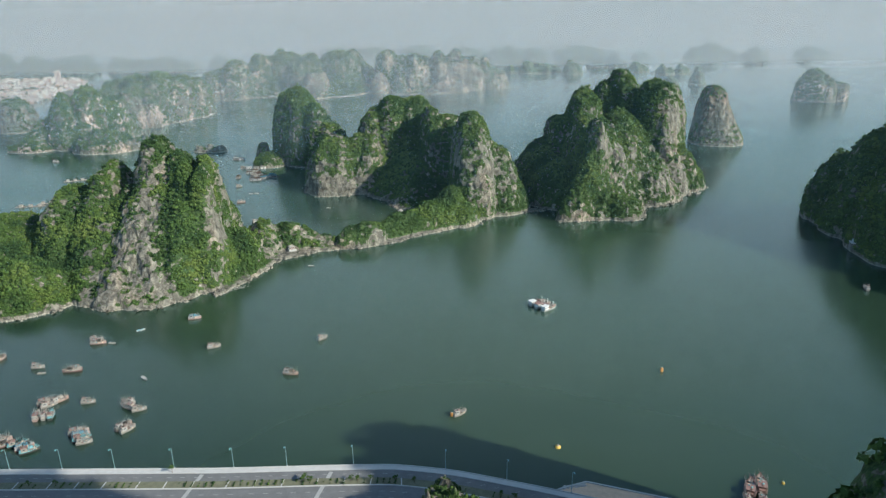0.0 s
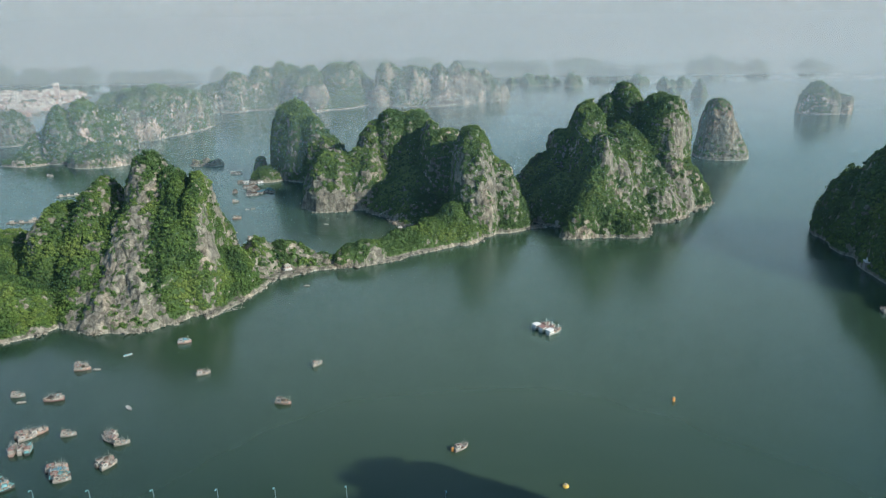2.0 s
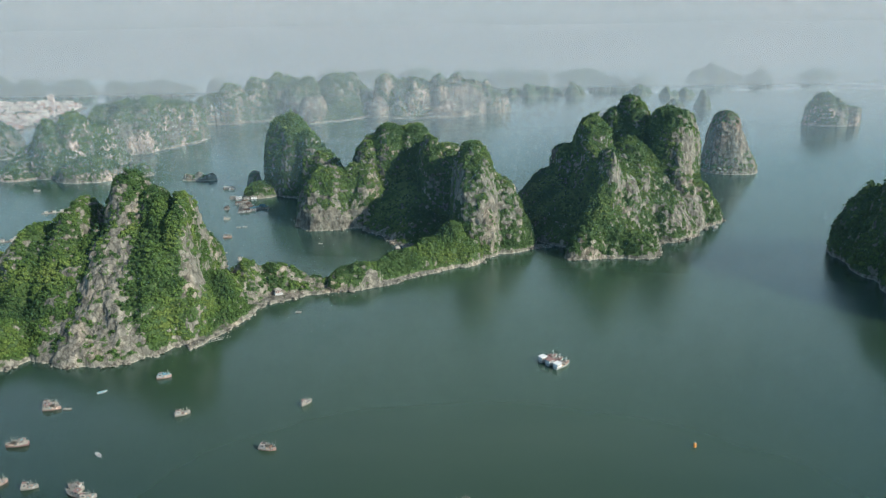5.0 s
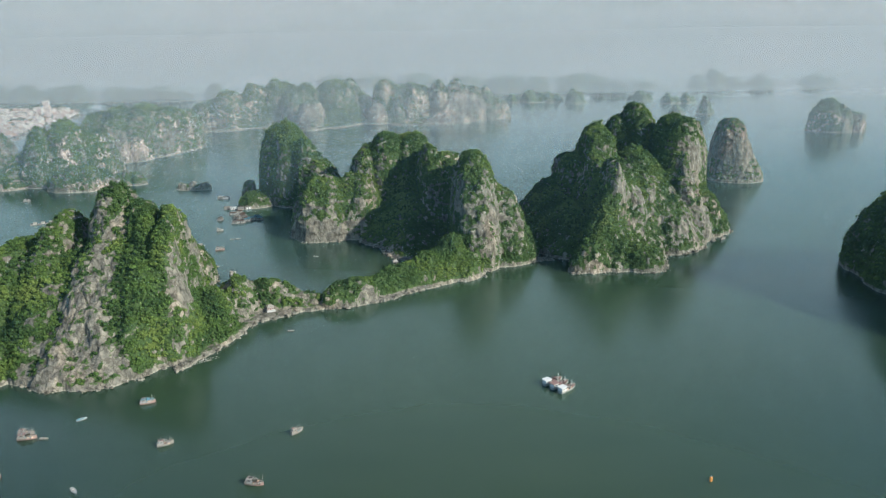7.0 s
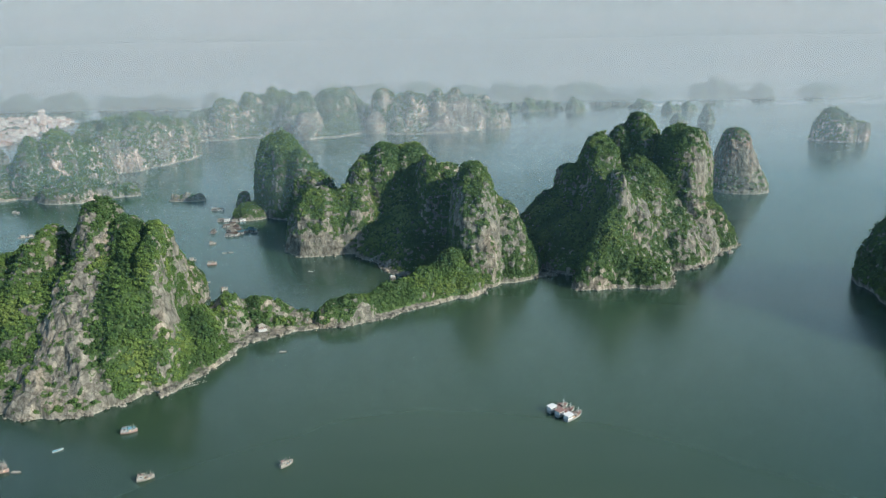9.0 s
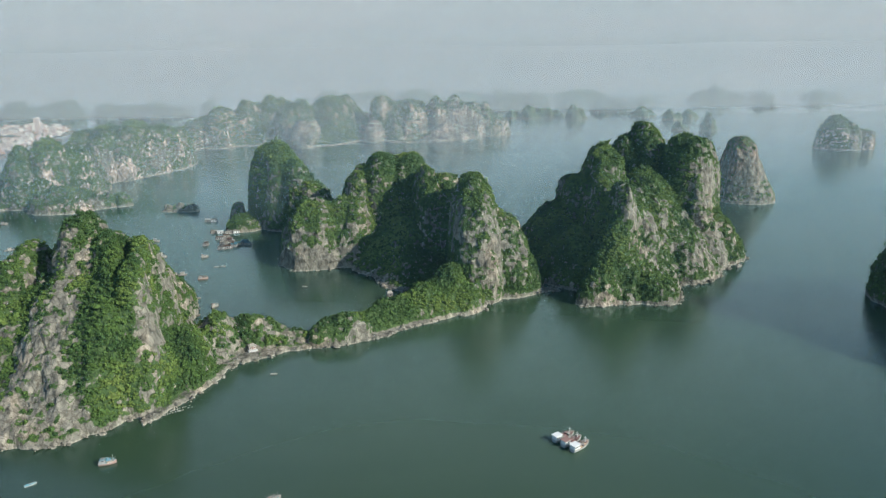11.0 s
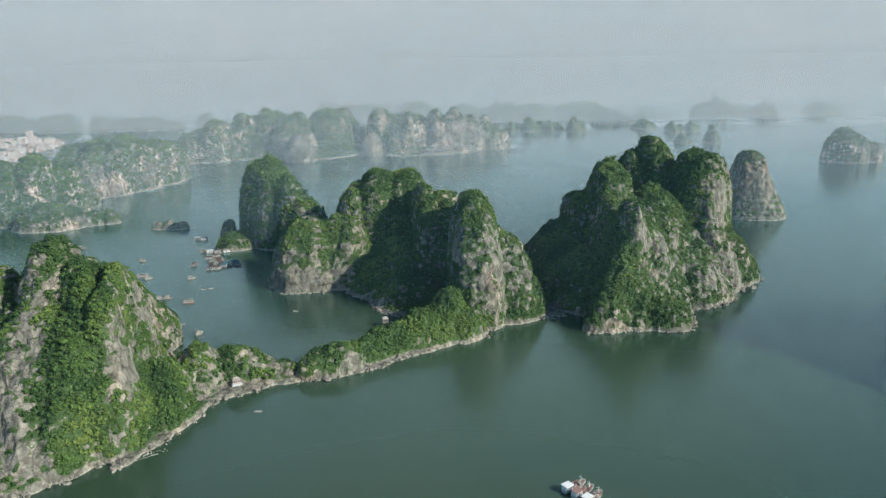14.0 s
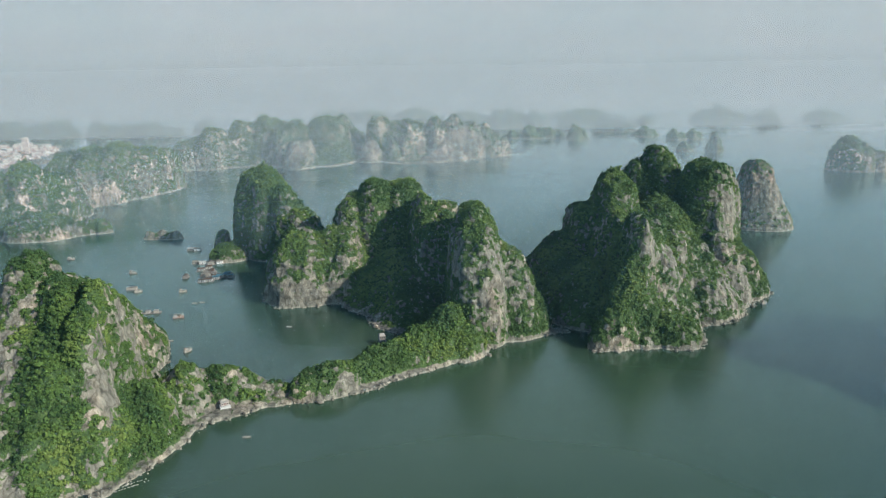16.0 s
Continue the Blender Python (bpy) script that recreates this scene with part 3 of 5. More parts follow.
# ---- islands ----
karst("limestone_ridge", "steep grey limestone peak with green scrub gullies", [
    (-247, 546, 96, 40, 120, 6, 1.2, 0.95, 4), (-249, 543, 101, 25, 40, 4, 2.2, 0.7, 3), (-227, 534, 92, 22, 46, 0, 2.0, 0.7),  (-220, 522, 84, 30, 82, 4, 1.25, 0.95, 3), (-234, 478, 30, 40, 52, 0, 1.3, 1.0), (-214, 500, 62, 26, 60, 6, 1.6, 0.9), (-209, 514, 75, 20, 46, 8, 1.8, 0.8), (-274, 505, 52, 36, 72, 0, 1.5, 0.9), (-204, 511, 86, 20, 47, 12, 1.5, 0.85, 3), (-194, 486, 44, 19, 27, 0, 1.8, 0.8),
    (-207, 532, 90, 15, 30, 6, 2.2, 0.65, 3), (-270, 525, 64, 26, 70, 0, 1.7, 0.85), (-309, 532, 60, 24, 72, 0, 1.8, 0.8), (-292, 545, 80, 30, 84, 0, 1.7, 0.85), (-323, 532, 63, 20, 60, 0, 2.2, 0.7), (-390, 520, 34, 95, 112, 0, 1.8, 0.8), (-322, 454, 26, 46, 46, 0, 1.6, 0.9),
    (-500, 540, 30, 110, 130, 0, 2.0, 0.7), (-182, 524, 32, 20, 40, 14, 1.5, 0.95), (-172, 554, 31, 22, 24, -20, 1.6, 0.9), (-154, 564, 25, 24, 13, -15, 1.5, 0.9), (-138, 566, 16, 20, 11, -12, 1.5, 0.9), (-119, 565, 9, 10, 7, 0, 2.5, 0.5),
    (-162, 514, 2.4, 26, 5, 68, 4.0, 0.4), (-171, 489, 2.2, 38, 5.5, 72, 4.0, 0.4), (-141, 546, 2.2, 26, 7, 30, 4.0, 0.4), (-112, 558, 2.4, 22, 6, 14, 4.0, 0.4)],
    1.15, 11, west=-440, green=0.53, rough=0.5, warp=0.6, tree=1.45, spacing=2.7, boulders=420, leaves=16, patches=[
    (-248, 518, 88, 14, -0.3), (-246, 498, 68, 18, -0.4), (-243, 474, 46, 22, -0.5), (-238, 450, 22, 24, -0.6), (-226, 446, 14, 18, -0.6), (-252, 440, 12, 18, -0.45), (-235, 490, 66, 14, -0.4), (-231, 480, 46, 14, -0.5), (-246, 478, 38, 14, -0.35), (-184, 483, 44, 12, -1.1), (-186, 486, 30, 8, -0.7), (-206, 484, 62, 13, 0.4), (-200, 478, 42, 12, 0.4),
    (-188, 476, 50, 9, -0.7), (-184, 468, 34, 9, -0.6), (-325, 505, 50, 12, -0.5), (-172, 486, 22, 16, 0.5), (-174, 514, 48, 13, 0.4), (-200, 462, 22, 12, 0.4), (-211, 470, 40, 18, 0.6), (-208, 460, 20, 16, 0.6), (-216, 490, 58, 18, 0.5), (-216, 500, 66, 18, 0.7), (-215, 520, 82, 16, 0.5), (-168, 512, 25, 20, 0.6), (-288, 480, 36, 30, 0.5), (-340, 450, 25, 60, 0.4)])
karst("limestone_island", "grey limestone island with wooded crests", [
    (10, 712, 94, 25, 68, 4, 3.0, 0.55, 3), (31, 700, 72, 42, 46, 0, 1.4, 1.0), (8, 745, 84, 24, 40, 0, 2.4, 0.65, 3), (-84, 830, 101, 36, 50, 0, 2.4, 0.6), (-108, 826, 82, 24, 52, 0, 2.6, 0.6),
    (-36, 786, 90, 15, 46, 8, 3.0, 0.5, 3), (-14, 776, 77, 26, 40, 0, 2.2, 0.7, 3), (-22, 822, 80, 34, 38, 0, 2.0, 0.75), (-56, 834, 99, 34, 44, 0, 2.4, 0.6), (-150, 784, 58, 36, 47, 8, 2.3, 0.65, 3), (-118, 796, 58, 34, 50, 0, 2.6, 0.6, 3),
    (-58, 770, 44, 56, 66, 12, 1.3, 1.0), (-42, 716, 20, 40, 44, 30, 1.3, 1.0), (-10, 647, 34, 30, 30, 42, 1.3, 1.0), (-28, 630, 24, 42, 22, 42, 1.5, 0.9), (-57, 603, 18, 40, 16, 38, 2.0, 0.7), (-90, 574, 17, 25, 14, 36, 2.2, 0.6),
    (-52, 589, 1.4, 56, 6, 37, 4.0, 0.4), (40, 674, 1.6, 46, 9, 8, 4.0, 0.4)],
    1.25, 23, green=0.56, rough=0.6, warp=0.7, tree=1.22, spacing=2.6, boulders=420, leaves=11, patches=[
    (14, 652, 30, 14, -0.5), (20, 664, 55, 16, -0.35), (38, 672, 40, 18, -0.4), (-175, 745, 10, 16, -0.6), (-150, 740, 10, 16, -0.6), (-128, 744, 9, 14, -0.6), (-100, 770, 45, 18, -0.25), (-60, 780, 50, 45, 0.4), (-30, 625, 18, 34, 0.6), (-70, 604, 14, 30, 0.6), (-4, 655, 30, 20, 0.5), (60, 676, 12, 20, 0.5), (-72, 568, 6, 8, -0.8), (6, 644, 14, 9, -0.8), (-92, 562, 10, 14, 0.5), (-48, 596, 9, 16, 0.5), (-20, 622, 10, 14, 0.5)])
karst("limestone_island", "tall limestone island with sheer pale cliffs", [
    (194, 848, 127, 30, 50, 0, 2.4, 0.55), (172, 846, 112, 24, 44, 0, 2.2, 0.6), (228, 804, 117, 29, 40, -28, 4.0, 0.38, 3), (210, 832, 100, 22, 40, 0, 2.0, 0.7), (140, 796, 110, 24, 56, 0, 2.6, 0.55, 3), (132, 752, 86, 20, 66, 4, 2.2, 0.7, 3),
    (116, 800, 78, 18, 40, 0, 4.0, 0.4, 4), (96, 790, 57, 48, 96, 0, 1.3, 1.0), (143, 704, 88, 26, 46, 20, 2.0, 0.75, 3), (142, 694, 52, 46, 50, 24, 1.5, 0.9), (137, 677, 90, 26, 20, 40, 1.5, 0.85, 3), (124, 664, 62, 32, 18, 40, 1.4, 0.9, 3), (112, 655, 34, 24, 14, 40, 1.6, 0.8), (135, 656, 22, 33, 16, 4, 1.8, 0.8),
    (103, 716, 46, 32, 48, 20, 1.3, 1.0), (188, 750, 66, 52, 62, 22, 1.5, 0.9), (160, 655, 20, 20, 18, 0, 2.0, 0.7), (224, 771, 64, 29, 45, 20, 1.6, 0.85), (178, 790, 88, 62, 62, 0, 1.6, 0.85), (164, 742, 76, 48, 60, 0, 1.7, 0.8), (246, 790, 52, 24, 44, 12, 2.0, 0.7), (262, 790, 32, 20, 32, 12, 1.7, 0.8)],
    1.25, 37, green=0.57, rough=0.6, warp=0.7, tree=1.22, spacing=2.6, boulders=420, leaves=11, patches=[(118, 664, 36, 26, 0.45), (112, 650, 26, 18, 0.3), (136, 660, 76, 14, -0.3), (264, 775, 25, 26, 0.6), (244, 775, 85, 22, -0.5), (205, 712, 16, 20, -0.5), (235, 740, 14, 20, -0.4),
    (246, 762, 70, 24, -0.6), (225, 735, 30, 24, -0.5), (162, 672, 45, 24, -0.4), (140, 665, 70, 22, -0.15), (125, 660, 20, 24, -0.1), (112, 680, 55, 34, 0.35), (152, 648, 10, 18, 0.7), (180, 800, 100, 40, 0.4), (212, 778, 92, 26, 0.45), (90, 745, 45, 45, 0.3), (120, 690, 60, 26, 0.3)])
karst("limestone_island", "dark wooded limestone island with a steep face", [
    (-224, 922, 98, 36, 30, -38, 3.0, 0.5, 3), (-221, 922, 103, 26, 22, -38, 1.7, 0.8), (-196, 902, 82, 34, 26, -38, 2.0, 0.65, 3), (-173, 886, 58, 20, 24, -38, 3.0, 0.5, 3), (-262, 905, 16, 24, 24, 0, 2.0, 0.7)],
    1.5, 41, green=0.57, rough=0.5, warp=0.45, tree=1.6, spacing=4.5, leaves=10, patches=[(-235, 866, 60, 50, 0.45), (-200, 860, 20, 30, 0.2), (-256, 890, 40, 30, 0.5)])
karst("rock_stack", "small dark limestone stack by the floating village", [(-281, 935, 25, 9.5, 11, -20, 3.0, 0.5)], 1.3, 43, green=0.5, rough=0.35, warp=0.4, tree=1.1, spacing=5.0)
karst("rock_islet", "low bare rock islet", [(-378, 998, 6, 24, 9, 5, 1.8, 0.8), (-392, 997, 9, 8, 7, 5, 1.6, 0.8), (-376, 999, 11, 9, 7, 5, 1.5, 0.9), (-362, 1000, 9, 8, 6, 5, 1.6, 0.8)], 1.2, 47, green=0.34, rough=0.5, warp=0.6, tree=0.9, spacing=7.0)
karst("limestone_island", "shaded wooded limestone hill at the water", [
    (373, 645, 64, 36, 46, 0, 2.0, 0.7), (380, 606, 97, 48, 54, 0, 1.8, 0.75), (388, 545, 130, 58, 66, 0, 1.7, 0.8), (430, 492, 116, 90, 60, 0, 1.7, 0.8), (445, 425, 86, 100, 46, 0, 1.7, 0.8)],
    2.6, 53, green=0.8, rough=0.7, tree=2.2, spacing=9.0, leaves=10)
karst("limestone_stack", "lone limestone stack with a reddish scarred face", [(379, 1054, 84, 25, 32, 0, 2.6, 0.5, 3), (388, 1054, 76, 27, 34, 0, 1.6, 0.8, 3), (391, 1052, 46, 35, 36, 0, 1.6, 0.8, 3), (388, 1052, 16, 37, 38, 0, 3.0, 0.5, 3)], 1.4, 59, green=0.43, rough=0.6, warp=0.6, tree=1.5, spacing=6.0, leaves=8, stone=RED_ROCK,
      patches=[(390, 1012, 40, 26, -0.6)])
karst("limestone_island", "hazy dome-shaped island with pale cliff", [(765, 1540, 66, 34, 30, -38, 2.6, 0.55, 3), (790, 1530, 52, 24, 28, -30, 2.0, 0.65), (818, 1532, 38, 20, 24, -20, 3.2, 0.5, 3)], 2.0, 61, stone=PALE_ROCK, green=0.68, rough=0.6, warp=0.6, tree=2.2, spacing=9.0, leaves=6, patches=[(785, 1492, 30, 16, -0.7), (815, 1514, 18, 22, -0.7)])
karst("limestone_island", "hazy green limestone island with pale waterline cliffs", [
    (-602, 1092, 86, 36, 74, 10, 2.0, 0.7), (-630, 1070, 80, 34, 66, 20, 2.0, 0.7), (-580, 1120, 68, 34, 64, 0, 1.9, 0.75), (-657, 1056, 40, 30, 50, 0, 1.7, 0.85),
    (-662, 1012, 12, 34, 24, 0, 2.0, 0.8), (-546, 1014, 29, 48, 36, 15, 2.0, 0.7), (-508, 1024, 16, 26, 13, 15, 2.4, 0.6), (-488, 1031, 20, 10, 10, 15, 2.4, 0.6), (-474, 1036, 19, 11, 10, 15, 2.4, 0.6)],
    2.0, 67, stone=PALE_ROCK, green=0.58, rough=0.8, tree=1.8, spacing=6.0, leaves=7, warp=1.0, patches=[(-648, 1035, 8, 22, -0.6), (-500, 1005, 10, 20, -0.6), (-600, 1040, 40, 18, -0.4), (-560, 972, 8, 22, -0.4)])
karst("limestone_island", "hazy wooded limestone island with pale cliffs at the water", [
    (-650, 1276, 80, 34, 92, 10, 2.2, 0.6), (-614, 1290, 86, 40, 100, 10, 2.2, 0.6), (-580, 1312, 90, 36, 92, 5, 2.2, 0.6), (-552, 1350, 78, 32, 76, 0, 2.4, 0.55), (-532, 1385, 72, 22, 50, 0, 2.6, 0.5)],
    2.0, 68, stone=PALE_ROCK, green=0.58, rough=0.8, tree=1.8, spacing=6.0, leaves=7, warp=1.0, patches=[(-612, 1190, 10, 28, -0.7), (-561, 1212, 14, 30, -0.8), (-540, 1305, 14, 26, -0.6), (-630, 1190, 45, 20, -0.4)])
karst("limestone_island", "hazy green islet with pale cliffs", [(-797, 1204, 58, 36, 36, 0, 2.4, 0.55), (-830, 1230, 50, 40, 40, 0, 2.2, 0.6)], 2.4, 71, green=0.56, rough=0.8, tree=2.0, spacing=9.0, leaves=6, warp=1.0)
karst("limestone_island", "long hazy wall of limestone cliffs", [
    (-598, 1650, 62, 30.6, 43.4, -32, 2.4, 0.6, 3), (-545, 1668, 88, 34, 45.88, -32, 2.4, 0.6, 3), (-505, 1730, 98, 34, 52.08, -32, 2.2, 0.65, 3), (-468, 1790, 104, 18.7, 43.4, -32, 2.6, 0.55, 3), (-440, 1790, 98, 28.9, 49.6, -32, 2, 0.7, 3),
    (-385, 1735, 100, 32.3, 71.92, -28, 1.9, 0.75, 3), (-352, 1660, 62, 28.9, 38.44, -28, 2.8, 0.5, 3), (-322, 1800, 104, 35.7, 57.04, -32, 2.2, 0.65, 3), (-288, 1825, 102, 20.4, 45.88, -32, 2.2, 0.65, 3), (-262, 1850, 66, 30.6, 43.4, -32, 1.8, 0.8, 3),
    (-470, 1745, 46, 66, 60, -20, 1.3, 1.0), (-305, 1745, 40, 60, 96, -24, 1.3, 1.0), (-455, 1775, 90, 110, 56, -12, 3.4, 0.5), (-320, 1790, 92, 66, 64, 0, 3.4, 0.5), (-565, 1680, 66, 60, 56, 10, 3.0, 0.6), (-470, 1700, 3, 70, 20, 30, 4.0, 0.4), (-290, 1712, 3, 60, 18, 40, 4.0, 0.4)],
    3.0, 73, stone=PALE_ROCK, green=0.60, tree=2.4, spacing=11.0, leaves=5, rough=0.75, warp=1.0, block=11, patches=[(-350, 1605, 30, 30, -1.0), (-560, 1600, 15, 34, -0.5), (-365, 1625, 50, 22, -0.3), (-470, 1740, 30, 40, 0.3), (-300, 1740, 25, 40, 0.4)])
karst("limestone_island", "hazy wooded island with pale scarred cliffs", [
    (-190, 1796, 105, 28.9, 43.4, -32, 2.4, 0.55, 3), (-206, 1755, 46, 18.7, 31, -32, 2.4, 0.6, 3), (-126, 1790, 92, 34, 44.64, -32, 1.9, 0.75, 3), (-160, 1770, 60, 34, 37.2, -32, 1.4, 1, 3), (-62, 1800, 98, 30.6, 38.44, -32, 2.2, 0.6, 3), (-18, 1806, 102, 30.6, 37.2, -32, 2, 0.7, 3),
    (28, 1822, 84, 27.2, 28.52, -32, 2, 0.7, 3), (58, 1832, 80, 23.8, 24.8, -32, 2, 0.7, 3), (88, 1836, 54, 20.4, 21.08, -32, 1.8, 0.8, 3), (106, 1834, 50, 13.6, 17.36, -32, 1.9, 0.75, 3), (-240, 1840, 52, 25.5, 28.52, -32, 2, 0.6, 3), (-30, 1775, 44, 70, 44, 18, 1.4, 1.0), (-140, 1805, 84, 84, 48, 0, 3.4, 0.5), (-20, 1812, 82, 80, 44, 4, 3.4, 0.5), (60, 1835, 56, 52, 30, 4, 3.0, 0.6), (-100, 1722, 3, 76, 14, 4, 4.0, 0.4)],
    3.0, 79, stone=PALE_ROCK, green=0.56, tree=2.4, spacing=11.0, leaves=5, rough=0.75, warp=1.0, block=11, patches=[
    (-200, 1722, 32, 30, -1.0), (-60, 1738, 20, 40, -1.0), (-20, 1750, 60, 28, -0.8), (10, 1765, 20, 40, -1.0), (60, 1795, 20, 20, -0.5), (105, 1815, 10, 16, -0.5)])
FAR = [(140, 2750, 64, 60, 60), (200, 2765, 66, 60, 60), (286, 2750, 56, 50, 60), (157, 2285, 26, 30, 30), (225, 2280, 42, 44, 40), (283, 2280, 33, 36, 40),
       (348, 2228, 40, 34, 36), (409, 2700, 52, 56, 50), (479, 2500, 50, 40, 40), (538, 2500, 49, 42, 40), (570, 2300, 31, 40, 40), (627, 2188, 33, 27, 30),
       (680, 2190, 27, 28, 30), (631, 1888, 48, 22, 24)]
MORE = [(563, 1897, 22, 20, 20), (930, 2850, 48, 44, 50), (989, 2850, 68, 56, 50), (1060, 2850, 38, 40, 40), (1046, 2562, 25, 28, 30), (1085, 2570, 19, 15, 20),
        (1232, 2577, 17, 24, 24), (1149, 2800, 48, 50, 50), (700, 2800, 34, 40, 40), (1420, 2900, 40, 80, 50)]
for k, (x, y, z, rx, ry) in enumerate(FAR + MORE):
    f = random.Random(700 + k).random
    karst("far_island", "faint hazy limestone island far off", [(x - rx * (0.1 + 0.3 * f()), y, z * 1.02, rx * (0.5 + 0.2 * f()), ry, 0, 2.0, 0.7), (x + rx * (0.35 + 0.2 * f()), y + 8, z * (0.55 + 0.35 * f()), rx * 0.5, ry * 0.9, 0, 1.9, 0.75),
          (x - rx * 0.7, y + 4, z * (0.3 + 0.4 * f()), rx * 0.36, ry * 0.7, 0, 1.8, 0.8), (x, y, z * 0.45, rx, ry * 0.8, 0, 2.0, 0.7)],
          3.5, 100 + k, green=0.7, leafy=False, rough=0.9, warp=1.0)
HILLS = [(-1640, 2460, 66, 70), (-1520, 2460, 66, 60), (-1400, 2450, 62, 60), (-1350, 2470, 66, 44), (-1210, 2455, 56, 46), (-1140, 2470, 42, 40), (-1050, 2455, 64, 54),
         (-985, 2465, 38, 40), (-860, 2470, 57, 44), (-560, 3150, 52, 100), (-400, 3170, 46, 110), (-180, 3150, 48, 110), (30, 3000, 46, 90), (520, 3200, 46, 120)]
for k, (x, y, z, w) in enumerate(HILLS):
    f = random.Random(800 + k).random
    karst("far_island", "faint hazy wooded hill far off", [(x + w * (0.3 * f() - 0.15), y, z * (0.8 + 0.22 * f()), w * (0.45 + 0.2 * f()), 60, 0, 3.2, 0.5, 3), (x + w * 0.5, y + 15, z * (0.35 + 0.3 * f()), w * 0.42, 50, 0, 3.0, 0.55),
          (x - w * 0.55, y + 10, z * (0.35 + 0.35 * f()), w * 0.4, 50, 0, 3.0, 0.55), (x, y, z * 0.34, w, 50, 0, 2.0, 0.7)],
          4.5, 140 + k, green=0.85, leafy=False, rough=0.9, warp=1.0)

# near shore hill under the flight path
karst("wooded_hill", "steep wooded hill above the coast road", [
    (30, 10, 120, 120, 115, 0, 1.6, 1.0), (190, 140, 154, 16, 44, 0, 6.0, 0.3, 4), (160, 156, 90, 52, 29, 0, 3.0, 0.5, 3), (138, -4, 234, 54, 48, 0, 2.4, 0.6), (150, 46, 245, 46, 44, 0, 2.6, 0.55)],
    3.0, 83, green=0.85, rough=0.4, warp=0.4, tree=3.0, spacing=30.0)
karst("rock_knoll", "sunlit rocky knoll with bright green trees", [
    (-5, 195, 35, 12, 20, 0, 2.6, 0.5), (-1.5, 195, 41, 3.6, 6, 0, 1.4, 0.9), (-11.5, 194, 36.5, 3.6, 6, 0, 1.4, 0.9), (3, 190, 30, 8, 16, 0, 2.0, 0.7)],
      0.8, 85, green=0.72, rough=0.8, warp=0.4, tree=1.1, spacing=1.3,
      patches=[(-1.5, 193.5, 42, 3.6, -1.2), (-12, 192.5, 37, 3.0, -1.1), (-6, 188, 33, 5, 0.8), (3, 186, 28, 7, 0.8), (-6, 180, 20, 9, 0.6)])


# ---- coast road ----
SHORE = [(-520, 244.5), (-300, 247.0), (-213, 248.5), (-108, 251.0), (-57, 253.8), (-30, 254.8), (-4, 251.2), (21, 244.2), (45, 237.0), (75, 227.5), (140, 205.5), (300, 148.5)]


def shore_line(step=3.0):
    """The quay's outer edge, smoothed: points and inward normals."""
    px, py = np.array([p[0] for p in SHORE]), np.array([p[1] for p in SHORE])
    xs = np.arange(px[0], px[-1], step)
    ys = np.interp(xs, px, py)
    for _ in range(6):
        ys[1:-1] = (ys[:-2] + 2 * ys[1:-1] + ys[2:]) / 4
    dx, dy = np.gradient(xs), np.gradient(ys)
    ln = np.hypot(dx, dy)
    return xs, ys, dy / ln, -dx / ln


QX, QY, QNX, QNY = shore_line()


def at_shore(x, inward):
    """A place on the quay: x along it, metres inward from the outer edge; and the quay's heading."""
    k = int(np.argmin(np.abs(QX - x)))
    return QX[k] + QNX[k] * inward, QY[k] + QNY[k] * inward, math.degrees(math.atan2(-QNX[k], -QNY[k])) * -1


def ribbon(name, d0, d1, z, thick, material, label, category, kind="structure", x0=-520, x1=300):
    """A strip of the quay between two distances from its edge."""
    ks = [k for k in range(len(QX)) if x0 <= QX[k] <= x1]
    bm = bmesh.new()
    rows = []
    for k in ks:
        pts = [(d0, z), (d1, z), (d1, z - thick), (d0, z - thick)]
        # wide land runs straight back from the quay
        rows.append([bm.verts.new((QX[k], -420, h) if d > 100 else (QX[k] + QNX[k] * d, QY[k] + QNY[k] * d, h)) for d, h in pts])
    for a, b in zip(rows, rows[1:]):
        for e in range(4):
            bm.faces.new((a[e], b[e], b[(e + 1) % 4], a[(e + 1) % 4]))
    bm.faces.new(rows[0])
    bm.faces.new(rows[-1][::-1])
    bmesh.ops.recalc_face_normals(bm, faces=bm.faces)
    return tagged(link_mesh(name, bm, material), label, category, kind=kind)


ribbon("ground", 0.3, 330, 2.40, 6.0, SOIL, "built-up ground behind the quay", "ground")
ribbon("sea_wall", 0.0, 0.45, 2.98, 6.0, CONCRETE, "pale concrete sea wall along the bay", "wall")
ribbon("promenade", 0.46, 3.3, 2.72, 0.5, CONCRETE, "broad pale concrete promenade by the water", "pavement")
ribbon("kerb", 3.31, 3.6, 2.80, 0.5, CONCRETE, "pale kerb stone edge", "kerb")
ribbon("road", 3.61, 9.0, 2.56, 0.4, ASPHALT, "grey asphalt carriageway beside the promenade", "road")
ribbon("median", 9.01, 13.7, 2.66, 0.4, SOIL, "planted median strip of the coast road", "median")
ribbon("kerb", 13.71, 14.25, 2.86, 0.5, CONCRETE, "pale kerb of the planted median", "kerb")
ribbon("road", 14.26, 25.5, 2.56, 0.4, ASPHALT, "dark asphalt carriageway of the coast road", "road")
ribbon("kerb", 25.51, 26.0, 2.80, 0.5, CONCRETE, "pale kerb at the landward side", "kerb")


def stripe(x, inward, length, width, z=2.60, turn=0.0):
    bm = bmesh.new()
    px, py, a = at_shore(x, inward)
    box(bm, px, py, z - 0.02, length, width, 0.026, -a + turn)
    return bm


